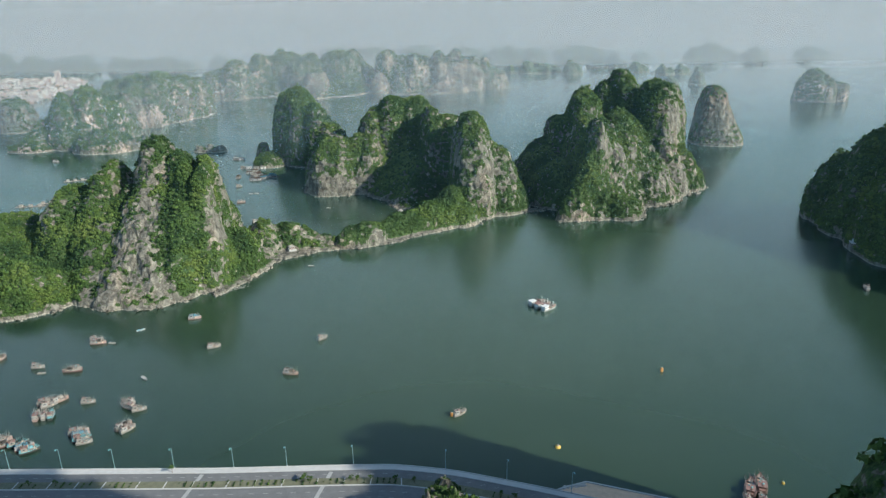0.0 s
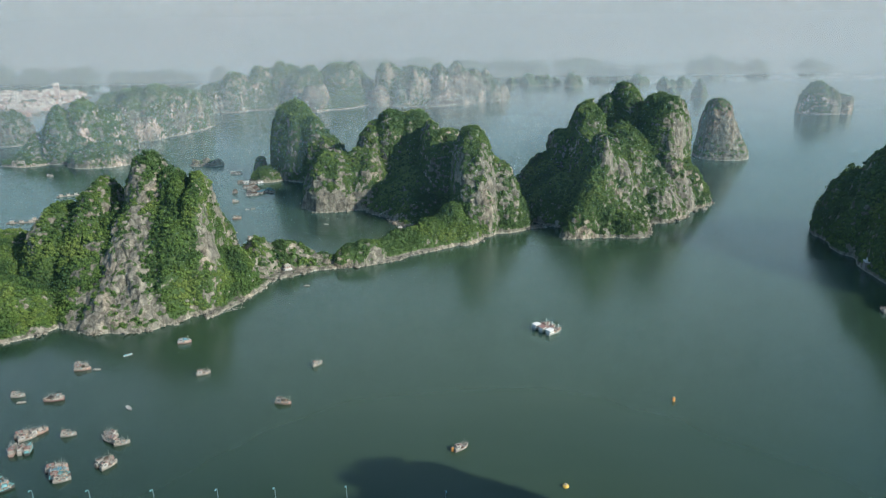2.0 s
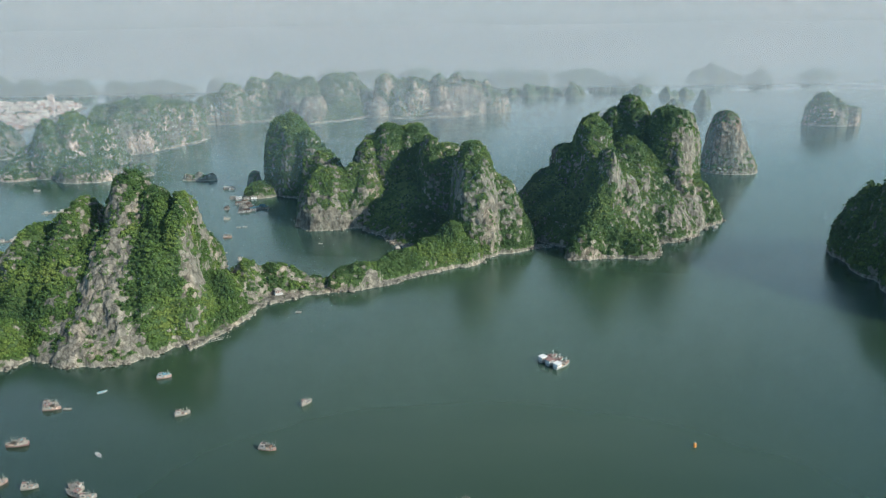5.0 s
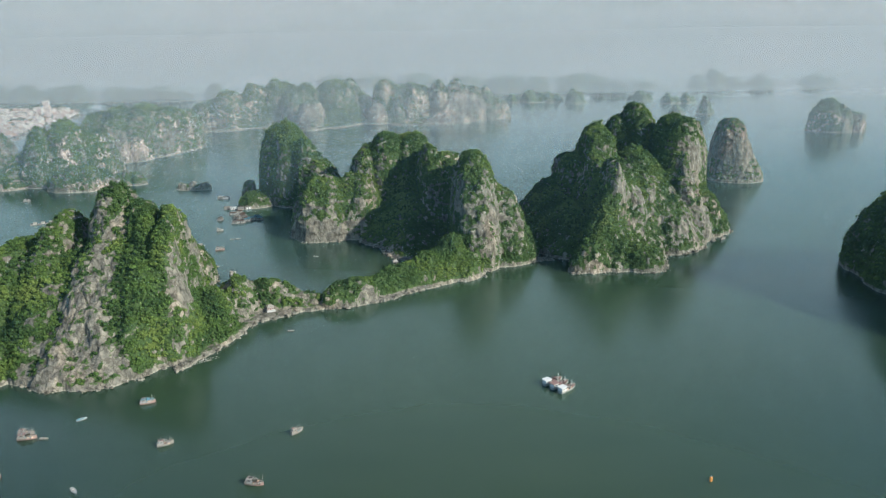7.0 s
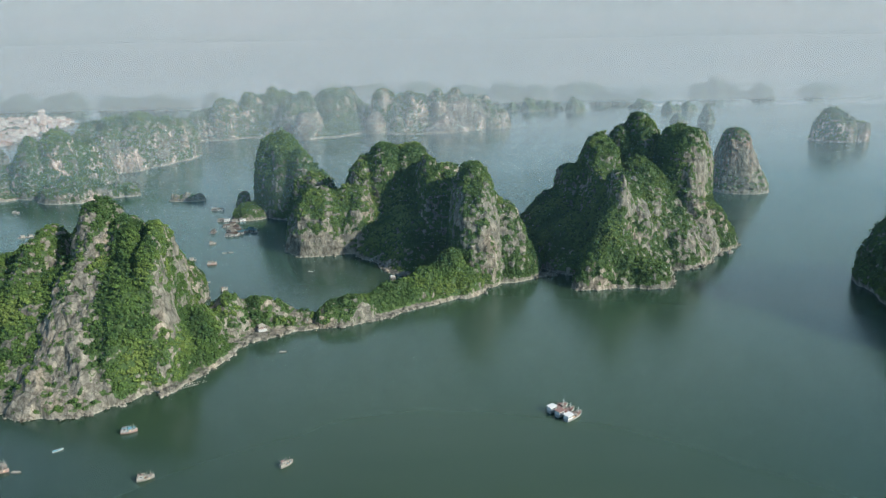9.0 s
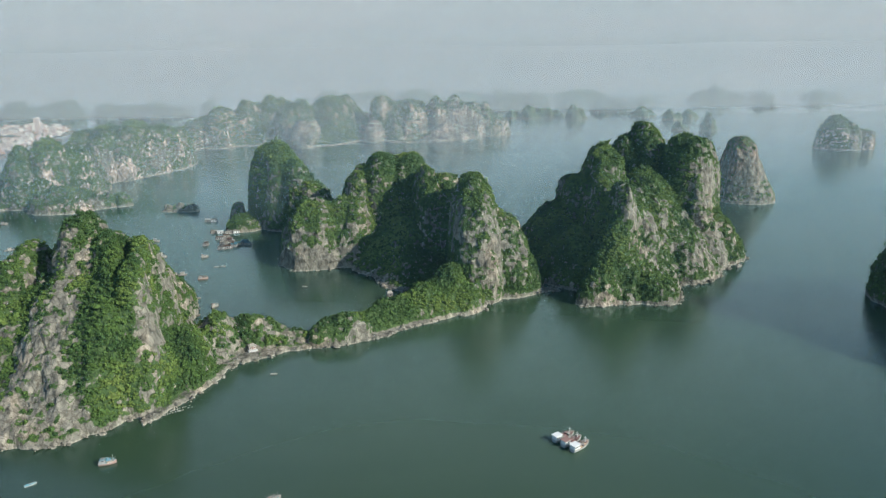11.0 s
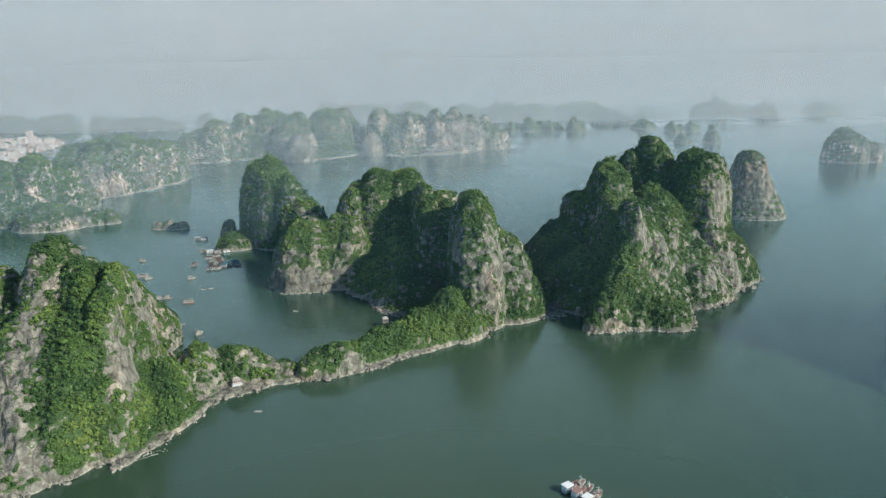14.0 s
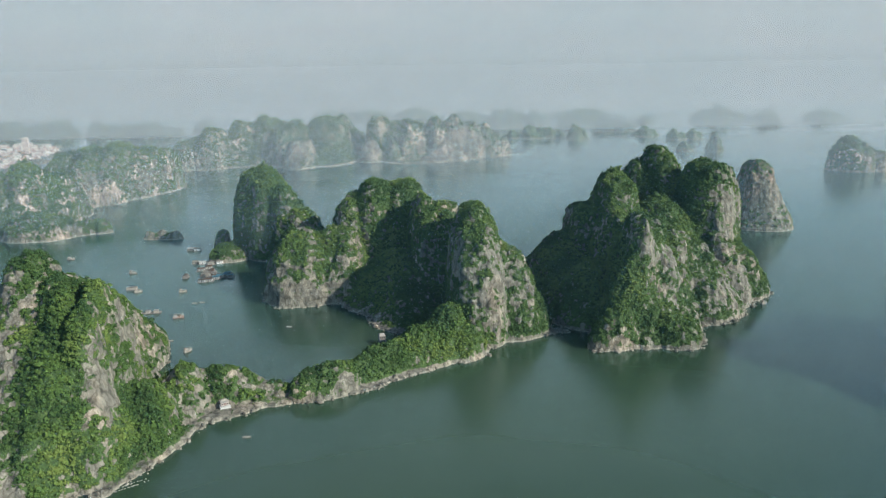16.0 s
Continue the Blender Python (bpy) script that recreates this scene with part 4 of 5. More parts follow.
def lane_marks():
    for inward in (6.3, 18.0, 21.8):
        for n in range(48):
            ob = link_mesh("lane_mark", stripe(-235 + n * 6.5, inward, 2.2, 0.2), PAINT_LINE)
            tagged(ob, "worn white dash of lane paint", "road marking", "lane dashes", "structure")


lane_marks()
for x in (-222, -209, -195.5, -182, -169, -156, -143, -130, -117, -104, -91, -78, -65, -52, -39, -26):
    px, py, a = at_shore(x, 11.4)
    bm = bmesh.new()
    box(bm, px, py, 2.55, 0.5, 4.6, 0.22, -a)
    tagged(link_mesh("median_divider", bm, CONCRETE), "narrow pale concrete divider across the planted median", "kerb", "median dividers")
for x in (-118, -61):
    px, py, a = at_shore(x, 14.7)
    bm = bmesh.new()
    box(bm, px, py, 2.58, 1.8, 21.0, 0.035, -a - 8)
    tagged(link_mesh("crosswalk", bm, PAINT_LINE), "worn pale crossing strip over the road", "crossing", kind="structure")


def median_planting():
    rng = np.random.default_rng(7)
    rows = []
    for _ in range(1150):
        x = rng.uniform(-240, 60)
        px, py, _ = at_shore(x, rng.uniform(9.4, 13.3))
        if fbm(np.array([[x / 5.0, 3.1, 0.0]]), 2, 5)[0] > 0.46:
            rows.append((px, py, 2.7, 0, 0, 1, 0.2 + 0.5 * rng.random()))
    forest("shrubs", np.array(rows), 0.75, 301, leaves=10, label="low clipped shrubs planted along the median")


median_planting()


def small_tree(x, inward, h):
    px, py, _ = at_shore(x, inward - 1.3)
    t = base("street_tree", "young dark green street tree in the planted median", "tree", "street trees")
    t.location = (px, py, 2.6)
    bm = bmesh.new()
    rod(bm, (0, 0, 0), (0.1, 0, h * 0.55), 0.16, 0.09)
    for k in range(4):
        a = k * 1.7
        rod(bm, (0.1, 0, h * 0.45), (0.9 * math.cos(a), 0.9 * math.sin(a), h * 0.8), 0.07, 0.03)
    part("trunk", bm, BARK, t)
    rng = np.random.default_rng(int(h * 1000) + int(abs(x)))
    V, F, T, off = [], [], [], 0
    temps = crown_templates(rng, 4, 18)
    for k in range(9):
        tv, tf = temps[k % 4]
        c = rng.normal(size=3) * (0.6, 0.6, 0.4) * h * 0.25 + (0, 0, h * 0.75)
        V.append(tv * h * 0.17 + c)
        F.append(tf + off)
        T.append(np.full(len(tv), 0.1 + 0.3 * rng.random()))
        off += len(tv)
    crown = numpy_mesh("crown", np.concatenate(V), np.concatenate(F), LEAF, [("tint", np.concatenate(T))], smooth=False)
    crown.parent = t


for x, inward, h in ((-130, 4.2, 3.6), (-69, 12.5, 4.2), (-66, 13.0, 3.6), (-50, 12.6, 3.0), (-45, 12.6, 3.2), (-40, 12.4, 3.0), (-27, 12.6, 3.2),
                     (-18, 12.6, 3.4), (-190, 12.6, 3.0), (-205, 12.7, 2.8), (-177, 12.6, 3.0), (20, 12.6, 3.4), (26, 12.6, 3.2), (44, 12.8, 3.4)):
    small_tree(x, inward, h)


def street_lamp():
    t = base("street_lamp", "slim teal-grey steel street lamp on the sea wall", "street lamp", "promenade lamps")
    bm = bmesh.new()
    box(bm, 0, 0, 0, 0.6, 0.6, 0.5, 0, 0.8)
    part("base", bm, CONCRETE, t)
    bm = bmesh.new()
    rod(bm, (0, 0, 0.4), (0, 0, 10.6), 0.13, 0.07, 8)
    part("pole", bm, STEEL, t)
    bm = bmesh.new()
    rod(bm, (0, 0, 10.5), (0, -1.3, 11.2), 0.09, 0.07, 6)
    part("arm", bm, STEEL, t)
    bm = bmesh.new()
    box(bm, 0, -1.5, 11.1, 0.5, 1.1, 0.24, 0, 0.8)
    part("lamp_head", bm, TEAL, t, "teal lamp head")
    return t


lamp = street_lamp()
for k, x in enumerate((-230, -204, -181, -156, -129, -104, -78, -49.5, -6, 20, 46.5, 105)):
    px, py, a = at_shore(x, 0.28)
    m = pose(px, py, 2.95, 0, 0, -a)
    if k == 0:
        lamp.matrix_world = m
    else:
        copy_thing(lamp, m)

# tan jetty platform outside the wall
bm = bmesh.new()
quad = [(41.5, 238.4), (54.5, 243.6), (150, 213), (141, 204.6)]
top = [bm.verts.new((x, y, 2.5)) for x, y in quad]
bot = [bm.verts.new((x, y, -3)) for x, y in quad]
bm.faces.new(top[::-1])
for k in range(4):
    bm.faces.new((top[k], bot[k], bot[(k + 1) % 4], top[(k + 1) % 4]))
bmesh.ops.recalc_face_normals(bm, faces=bm.faces)
tagged(link_mesh("platform", bm, PAVING), "tan paved landing platform at the quay", "platform", kind="structure")
for (x0, y0), (x1, y1) in zip(quad[:2], quad[1:3]):
    bm = bmesh.new()
    d = math.hypot(x1 - x0, y1 - y0)
    box(bm, (x0 + x1) / 2, (y0 + y1) / 2, 2.45, d, 0.7, 0.55, math.degrees(math.atan2(y1 - y0, x1 - x0)))
    tagged(link_mesh("kerb", bm, CONCRETE), "pale concrete edge beam of the platform", "kerb", kind="structure")
rng_r = random.Random(4)
bm = bmesh.new()
for k in range(60):
    f = rng_r.random()
    box(bm, 44 + 10 * f + rng_r.uniform(-1, 1), 239.6 + 2.6 * f + rng_r.uniform(-1, 0.6), 2.45, rng_r.uniform(0.3, 1.1), rng_r.uniform(0.3, 0.9), rng_r.uniform(0.2, 0.7), rng_r.uniform(0, 180), 0.7)
tagged(link_mesh("rubble", bm, CONCRETE), "loose heap of pale broken concrete", "rubble", kind="stuff")


# ---- boats ----
def hull_mesh(L, B, D, bow=1.0):
    """A planked wooden hull: fine raised bow, broad stern."""
    bm = bmesh.new()
    n, rings = 11, []
    for k in range(n):
        s = k / (n - 1)
        w = B / 2 * (0.72 + 0.28 * math.sin(min(s / 0.45, 1) * math.pi / 2)) * (1 - max(0, (s - 0.5) / 0.5) ** 2.4 * 0.97)
        sheer = D * (1 + 0.10 * (1 - s) ** 2 + 0.55 * bow * max(0, s - 0.45) ** 2 / 0.3)
        x = (s - 0.5) * L + (0.06 * L * bow if k == n - 1 else 0)
        rings.append([bm.verts.new(p) for p in ((x, -w, sheer), (x, -w * 0.93, sheer * 0.45), (x * 0.985, -w * 0.6, -0.35), (x * 0.985, w * 0.6, -0.35), (x, w * 0.93, sheer * 0.45), (x, w, sheer))])
    for a, b in zip(rings, rings[1:]):
        for e in range(5):
            bm.faces.new((a[e], b[e], b[e + 1], a[e + 1]))
    bm.faces.new(rings[0])
    bm.faces.new(rings[-1][::-1])
    deck = []
    for k, r in enumerate(rings):
        deck.append((r[0].co.copy(), r[5].co.copy()))
    bmesh.ops.recalc_face_normals(bm, faces=bm.faces)
    return bm, deck


def rail(bm, pts, r):
    """One continuous square bar along the points."""
    rows = [[bm.verts.new((p.x, p.y + dy, p.z + dz)) for dy, dz in ((-r, -r), (r, -r), (r, r), (-r, r))] for p in pts]
    for a, b in zip(rows, rows[1:]):
        for e in range(4):
            bm.faces.new((a[e], b[e], b[(e + 1) % 4], a[(e + 1) % 4]))
    bm.faces.new(rows[0][::-1])
    bm.faces.new(rows[-1])


def strip_mesh(deck, drop, inset):
    bm = bmesh.new()
    rows = [[bm.verts.new((a.x, a.y * inset, a.z - drop)), bm.verts.new((b.x, b.y * inset, b.z - drop))] for a, b in deck]
    for a, b in zip(rows, rows[1:]):
        bm.faces.new((a[0], b[0], b[1], a[1]))
    return bm


def fishing_boat(label, L=12.0, hull=GREYWOOD, trim=BOATWHITE, cabin=BOATWHITE, roof=CREAM, canopy=None, masts=2, group="", gear=True):
    """A wooden working boat, bow along +x, floating at the origin."""
    t = base("fishing_boat", label, "boat", group)
    B, D = L * 0.40, 0.95 + L * 0.03
    bm, deck = hull_mesh(L, B, D)
    part("hull", bm, hull, t)
    part("deck", strip_mesh(deck, 0.32, 0.97), DECK, t)
    bm = bmesh.new()
    rail(bm, [d[0] for d in deck] + [d[1] for d in deck[::-1]], 0.13)
    part("gunwale", bm, trim, t)
    cl, cw, ch = L * 0.30, B * 0.62, 1.9
    cx = -L * 0.22
    bm = bmesh.new()
    box(bm, cx, 0, D - 0.3, cl, cw, ch + 0.3, 0, 0.95)
    cab = part("cabin", bm, cabin, t)
    bm = bmesh.new()
    box(bm, cx, 0, D + ch, cl * 1.18, cw * 1.2, 0.16)
    part("roof", bm, roof, cab)
    for k, (wx, wy, sx, sy) in enumerate(((cx + cl * 0.47, 0, 0.12, cw * 0.62), (cx, cw * 0.475, cl * 0.5, 0.12), (cx, -cw * 0.475, cl * 0.5, 0.12))):
        bm = bmesh.new()
        box(bm, wx, wy, D + 0.9, sx, sy, 0.6)
        part("window", bm, DARK, cab)
    bm = bmesh.new()
    box(bm, -L * 0.42, 0, D - 0.2, L * 0.10, B * 0.5, 1.1)
    part("stern_locker", bm, trim, t)
    if canopy:
        bm = bmesh.new()
        rows = []
        for x in (L * 0.0, L * 0.12, L * 0.24):
            rows.append([bm.verts.new((x, B * 0.36 * math.cos(a), D + 1.0 + 0.9 * math.sin(a))) for a in (math.pi, 2.4, 1.57, 0.75, 0.0)])
        for a, b in zip(rows, rows[1:]):
            for e in range(4):
                bm.faces.new((a[e], b[e], b[e + 1], a[e + 1]))
        bmesh.ops.solidify(bm, geom=bm.faces[:], thickness=0.06)
        part("canopy", bm, canopy, t, "stretched tarpaulin canopy")
        for x in (0.0, L * 0.24):
            for y in (-1, 1):
                bm = bmesh.new()
                rod(bm, (x, y * B * 0.35, D - 0.3), (x, y * B * 0.35, D + 1.05), 0.05)
                part("canopy_post", bm, STEEL, t)
    for k in range(masts):
        x = (L * 0.02, L * 0.34, -L * 0.40)[k]
        h = (4.2, 3.0, 3.4)[k] * L / 12
        bm = bmesh.new()
        rod(bm, (x, 0, D - 0.3), (x, 0, D + h), 0.11, 0.07)
        m = part("mast", bm, BROWNWOOD if k else BOATWHITE, t)
        bm = bmesh.new()
        rod(bm, (x, 0, D + h * 0.45), (x + L * 0.17, B * 0.25, D + h * 0.95), 0.07, 0.05)
        rod(bm, (x, 0, D + h * 0.45), (x + L * 0.15, -B * 0.25, D + h * 0.9), 0.07, 0.05)
        part("boom", bm, trim, m)
    if gear:
        r = random.Random(int(L * 10) + len(label))
        for k in range(14):
            side = 1 if k % 2 else -1
            x = L * (-0.40 + 0.06 * k) + r.uniform(-0.2, 0.2)
            bm = bmesh.new()
            rod(bm, (x, side * B * 0.4, D - 0.3), (x + r.uniform(-0.5, 0.7), side * B * r.uniform(0.3, 0.62), D + r.uniform(1.6, 3.4)), 0.075, 0.05, 5)
            part("pole", bm, r.choice((GREYWOOD, BOATWHITE, CREAM)), t)
        bm = bmesh.new()
        bmesh.ops.create_icosphere(bm, subdivisions=2, radius=1)
        for v in bm.verts:
            n = 0.75 + 0.4 * noise.noise(v.co * 2.1 + Vector((L, 0, 0)))
            v.co = Vector((v.co.x * L * 0.10 * n + L * 0.30, v.co.y * B * 0.24 * n, D - 0.3 + max(0, v.co.z + 0.2) * 0.6 * n))
        part("net_heap", bm, r.choice((TEAL, GREYWOOD, RUST)), t, "heaped fishing net")
        if canopy in (BLUE, TEAL):
            for k, x in enumerate((L * 0.05, L * 0.36)):
                bm = bmesh.new()
                tip, low = D + L * (0.36 - 0.08 * k), D + 0.2
                vs = [bm.verts.new(p) for p in ((x, 0, tip), (x + L * 0.10, B * 0.16, low + 0.5), (x - L * 0.02, B * 0.3, low), (x - L * 0.12, -B * 0.1, low + 0.3))]
                bm.faces.new((vs[0], vs[1], vs[2]))
                bm.faces.new((vs[0], vs[2], vs[3]))
                bmesh.ops.solidify(bm, geom=bm.faces[:], thickness=0.08)
                part("hung_net", bm, canopy, t, "net hung up to dry from the mast")
        for k in range(17):
            bm = bmesh.new()
            box(bm, L * (-0.06 + 0.026 * k), r.uniform(-0.34, 0.34) * B, D - 0.35, r.uniform(0.5, 1.1), r.uniform(0.5, 1.0), r.uniform(0.4, 0.9), r.uniform(0, 90), 0.9)
            part("crate", bm, r.choice((RUST, CREAM, BROWNWOOD, TEAL, TAR, BOATWHITE, GREYWOOD, PINKHULL, PAVING)), t)
        for k in range(3):
            bm = bmesh.new()
            box(bm, cx + cl * (k - 1) * 0.34, r.uniform(-0.3, 0.3) * cw, D + ch + 0.12, r.uniform(0.5, 1.0), r.uniform(0.5, 1.1), r.uniform(0.25, 0.6), r.uniform(0, 90), 0.8)
            part("roof_box", bm, r.choice((TAR, RUST, GREYWOOD, BROWNWOOD, TEAL)), t)
    return t


def rowing_boat(label, L=4.5, hull=GREYWOOD, inside=CREAM):
    t = base("rowing_boat", label, "boat")
    bm, deck = hull_mesh(L, L * 0.34, 0.55, 0.6)
    part("hull", bm, hull, t)
    part("deck", strip_mesh(deck, 0.15, 0.93), inside, t)
    bm = bmesh.new()
    box(bm, 0, 0, 0.35, 0.35, L * 0.30, 0.12)
    part("thwart", bm, GREYWOOD, t)
    bm = bmesh.new()
    box(bm, -L * 0.25, 0, 0.4, L * 0.22, L * 0.2, 0.55, 0, 0.8)
    part("locker", bm, inside, t)
    return t


def put(proto, x, y, turn):
    """The first boat of a kind is moved to its berth, the next ones are copies."""
    m = pose(x, y - 1.5, 0.0, 0, 0, turn)
    if "berthed" not in proto:
        proto["berthed"] = 1
        proto.matrix_world = m
        return proto
    return copy_thing(proto, m)


WHITE_BOAT = fishing_boat("white wooden fishing boat with bare masts", 7.8, GREYWOOD, CREAM, BOATWHITE, CREAM, None, 2)
BLUE_BOAT = fishing_boat("white fishing boat with a blue canopy", 8.0, PINKHULL, BOATWHITE, BOATWHITE, SLATE, BLUE, 2)
RED_BOAT = fishing_boat("long red-hulled fishing boat with grey roof", 10, RED, CREAM, CREAM, GREYWOOD, GREYWOOD, 2)
GREY_BOAT = fishing_boat("weathered grey timber fishing boat", 7.0, GREYWOOD, CREAM, CREAM, CREAM, None, 1)
BROWN_BOAT = fishing_boat("pinkish brown timber boat with white cabin", 8.6, PINKHULL, CREAM, BOATWHITE, CREAM, CREAM, 2)
TEAL_BOAT = fishing_boat("fishing boat with teal tarpaulin", 8.4, TAR, TEAL, CREAM, RUST, TEAL, 2)
PINK_BOAT = fishing_boat("crowded faded pink fishing boat with rust-red roof", 9, PINKHULL, CREAM, CREAM, RUST, CREAM, 2)
DINGHY = rowing_boat("small pale rowing boat", 4.6, GREYWOOD, CREAM)
BLUE_DINGHY = rowing_boat("small rowing boat with a blue cover", 5.2, BOATWHITE, BLUE)
ROUND_BOAT = rowing_boat("short stubby white boat", 6.0, BOATWHITE, BOATWHITE)

for proto, x, y, turn in (
        (BLUE_BOAT, -183, 416, 20), (BLUE_DINGHY, -212, 398, 40), (WHITE_BOAT, -155, 374, 28), (WHITE_BOAT, -234, 383, 8), (PINK_BOAT, -231, 379, 12),
        (DINGHY, -222, 379, 5), (GREY_BOAT, -251, 347.5, 12), (DINGHY, -245, 341, 20), (RED_BOAT, -228, 344, 197), (ROUND_BOAT, -182, 336, -40),
        (GREY_BOAT, -201, 310, 15), (BROWN_BOAT, -99, 342, -6), (GREY_BOAT, -89, 386, 48), (WHITE_BOAT, -1, 301, 38), (DINGHY, -124, 517, 10),
        (GREY_BOAT, 263, 742, 30), (WHITE_BOAT, 297, 468, 80), (BROWN_BOAT, 277, 772, 12),
        # moored side by side
        (PINK_BOAT, -223.5, 309.5, 38), (WHITE_BOAT, -220.5, 306.5, 40), (BROWN_BOAT, -217.5, 311.5, 50), (PINK_BOAT, -220.5, 296, 108), (WHITE_BOAT, -217, 296.5, 112), (TEAL_BOAT, -213.5, 297, 110),
        (WHITE_BOAT, -179, 310, 165), (PINK_BOAT, -177, 305.5, 160), (GREY_BOAT, -170, 303, 25),
        (BROWN_BOAT, -171, 287.5, 58), (WHITE_BOAT, -167.6, 285, 56),
        (PINK_BOAT, -191.5, 282.5, 30), (BLUE_BOAT, -188.8, 279.6, 28), (TEAL_BOAT, -186.5, 276.6, 26), (GREY_BOAT, -184, 274, 24),
        (PINK_BOAT, -226, 275, 30), (RED_BOAT, -223, 271, 32), (TEAL_BOAT, -216, 272, 34), (BLUE_BOAT, -211, 269.5, 38), (TEAL_BOAT, -207, 267, 36), (BROWN_BOAT, -232, 268, 30),
        (BROWN_BOAT, -280, 357, 80), (TEAL_BOAT, -286, 352, 70),
        # behind the islands
        (GREY_BOAT, -345, 846, 10), (GREY_BOAT, -310, 783, 40), (GREY_BOAT, -267, 783, 30), (DINGHY, -243, 750, 15), (DINGHY, -237, 752, 15), (BROWN_BOAT, -243, 713, 20),
        (WHITE_BOAT, -238, 658, 15), (DINGHY, -228, 661, 15), (WHITE_BOAT, -442, 902, 5), (WHITE_BOAT, -575, 931, 15), (GREY_BOAT, -206, 640, 60), (DINGHY, -142, 690, 0)):
    put(proto, x, y, turn)


def work_barge():
    """Three broad white vessels moored together, red deck gear."""
    for k, (dx, dy) in enumerate(((-3.6, 4.4), (0.0, 0.0), (3.8, -4.6))):
        t = base("work_boat", "broad white working boat with rusty red deck", "boat", "moored work boats")
        L = 14.5 - 0.5 * k
        bm, deck = hull_mesh(L, 4.8, 1.5, 0.4)
        part("hull", bm, BOATWHITE, t)
        part("deck", strip_mesh(deck, 0.25, 0.97), RUST if k < 2 else PAVING, t)
        bm = bmesh.new()
        rail(bm, [d[0] for d in deck] + [d[1] for d in deck[::-1]], 0.16)
        part("gunwale", bm, CREAM, t)
        bm = bmesh.new()
        box(bm, -L * 0.33, 0, 1.3, 4.4, 3.6, 2.3, 0, 0.9)
        cab = part("cabin", bm, WHITE, t)
        bm = bmesh.new()
        box(bm, -L * 0.33, 0, 3.7, 4.9, 4.1, 0.18)
        part("roof", bm, RUST if k == 1 else WHITE, cab)
        for y in (-1.7, 1.7):
            for q in range(3):
                bm = bmesh.new()
                box(bm, -L * 0.33 + (q - 1) * 1.35, y, 2.4, 0.9, 0.12, 0.7)
                part("window", bm, DARK, cab)
        for q, (x, h) in enumerate(((0.0, 3.6), (L * 0.30, 4.0))):
            bm = bmesh.new()
            rod(bm, (x, 0, 1.2), (x, 0, 1.2 + h), 0.14, 0.1)
            rod(bm, (x, -1.5, 1.2 + h * 0.7), (x, 1.5, 1.2 + h * 0.7), 0.08, 0.08)
            part("mast", bm, WHITE if q else RED, t)
        r = random.Random(k)
        for q in range(8):
            bm = bmesh.new()
            box(bm, r.uniform(-0.1, 0.38) * L, r.uniform(-1.4, 1.4), 1.2, r.uniform(0.8, 2.4), r.uniform(0.6, 1.4), r.uniform(0.4, 1.3), r.uniform(0, 90), 0.9)
            part("crate", bm, r.choice((RUST, RED, CREAM, GREYWOOD)), t)
        t.matrix_world = pose(57 + dx, 435.5 + dy, 0, 0, 0, 36 + 3 * k)


work_barge()
RUST_BOAT = fishing_boat("dark rust-red workboat at the quay", 12.5, TAR, RUST, RUST, RUST, None, 2)
for x, y, turn, proto in ((125, 244, 66, RUST_BOAT), (130.5, 246.5, 72, RUST_BOAT), (121, 238, 80, GREY_BOAT), (127.5, 237, 84, GREY_BOAT)):
    put(proto, x, y, turn)


def buoy(x, y, r, h, material, label):
    t = base("buoy", label, "buoy")
    t.location = (x, y, 0)
    bm = bmesh.new()
    bmesh.ops.create_cone(bm, cap_ends=True, segments=14, radius1=r, radius2=r * 0.9, depth=h, matrix=Matrix.Translation((0, 0, h / 2 - 0.3)))
    bmesh.ops.bevel(bm, geom=bm.edges[:], offset=r * 0.18, segments=2, affect="EDGES")
    part("float", bm, material, t)
    bm = bmesh.new()
    bmesh.ops.create_cone(bm, cap_ends=True, segments=10, radius1=r * 0.45, radius2=r * 0.3, depth=0.5, matrix=Matrix.Translation((0, 0, h - 0.1)))
    part("top_cap", bm, CREAM, t)
    bm = bmesh.new()
    rod(bm, (0, 0, h), (0, 0, h + r * 0.6), 0.08)
    part("mooring_eye", bm, STEEL, t)


buoy(46, 272, 1.5, 1.3, YELLOW, "round yellow mooring buoy on the water")
buoy(115, 345, 0.75, 2.6, ORANGE, "upright orange-yellow marker buoy")
buoy(-5, 298, 0.8, 2.4, ORANGE, "orange buoy beside a white boat")
buoy(141, 247, 0.7, 1.2, YELLOW, "small yellow buoy by the moored boats")


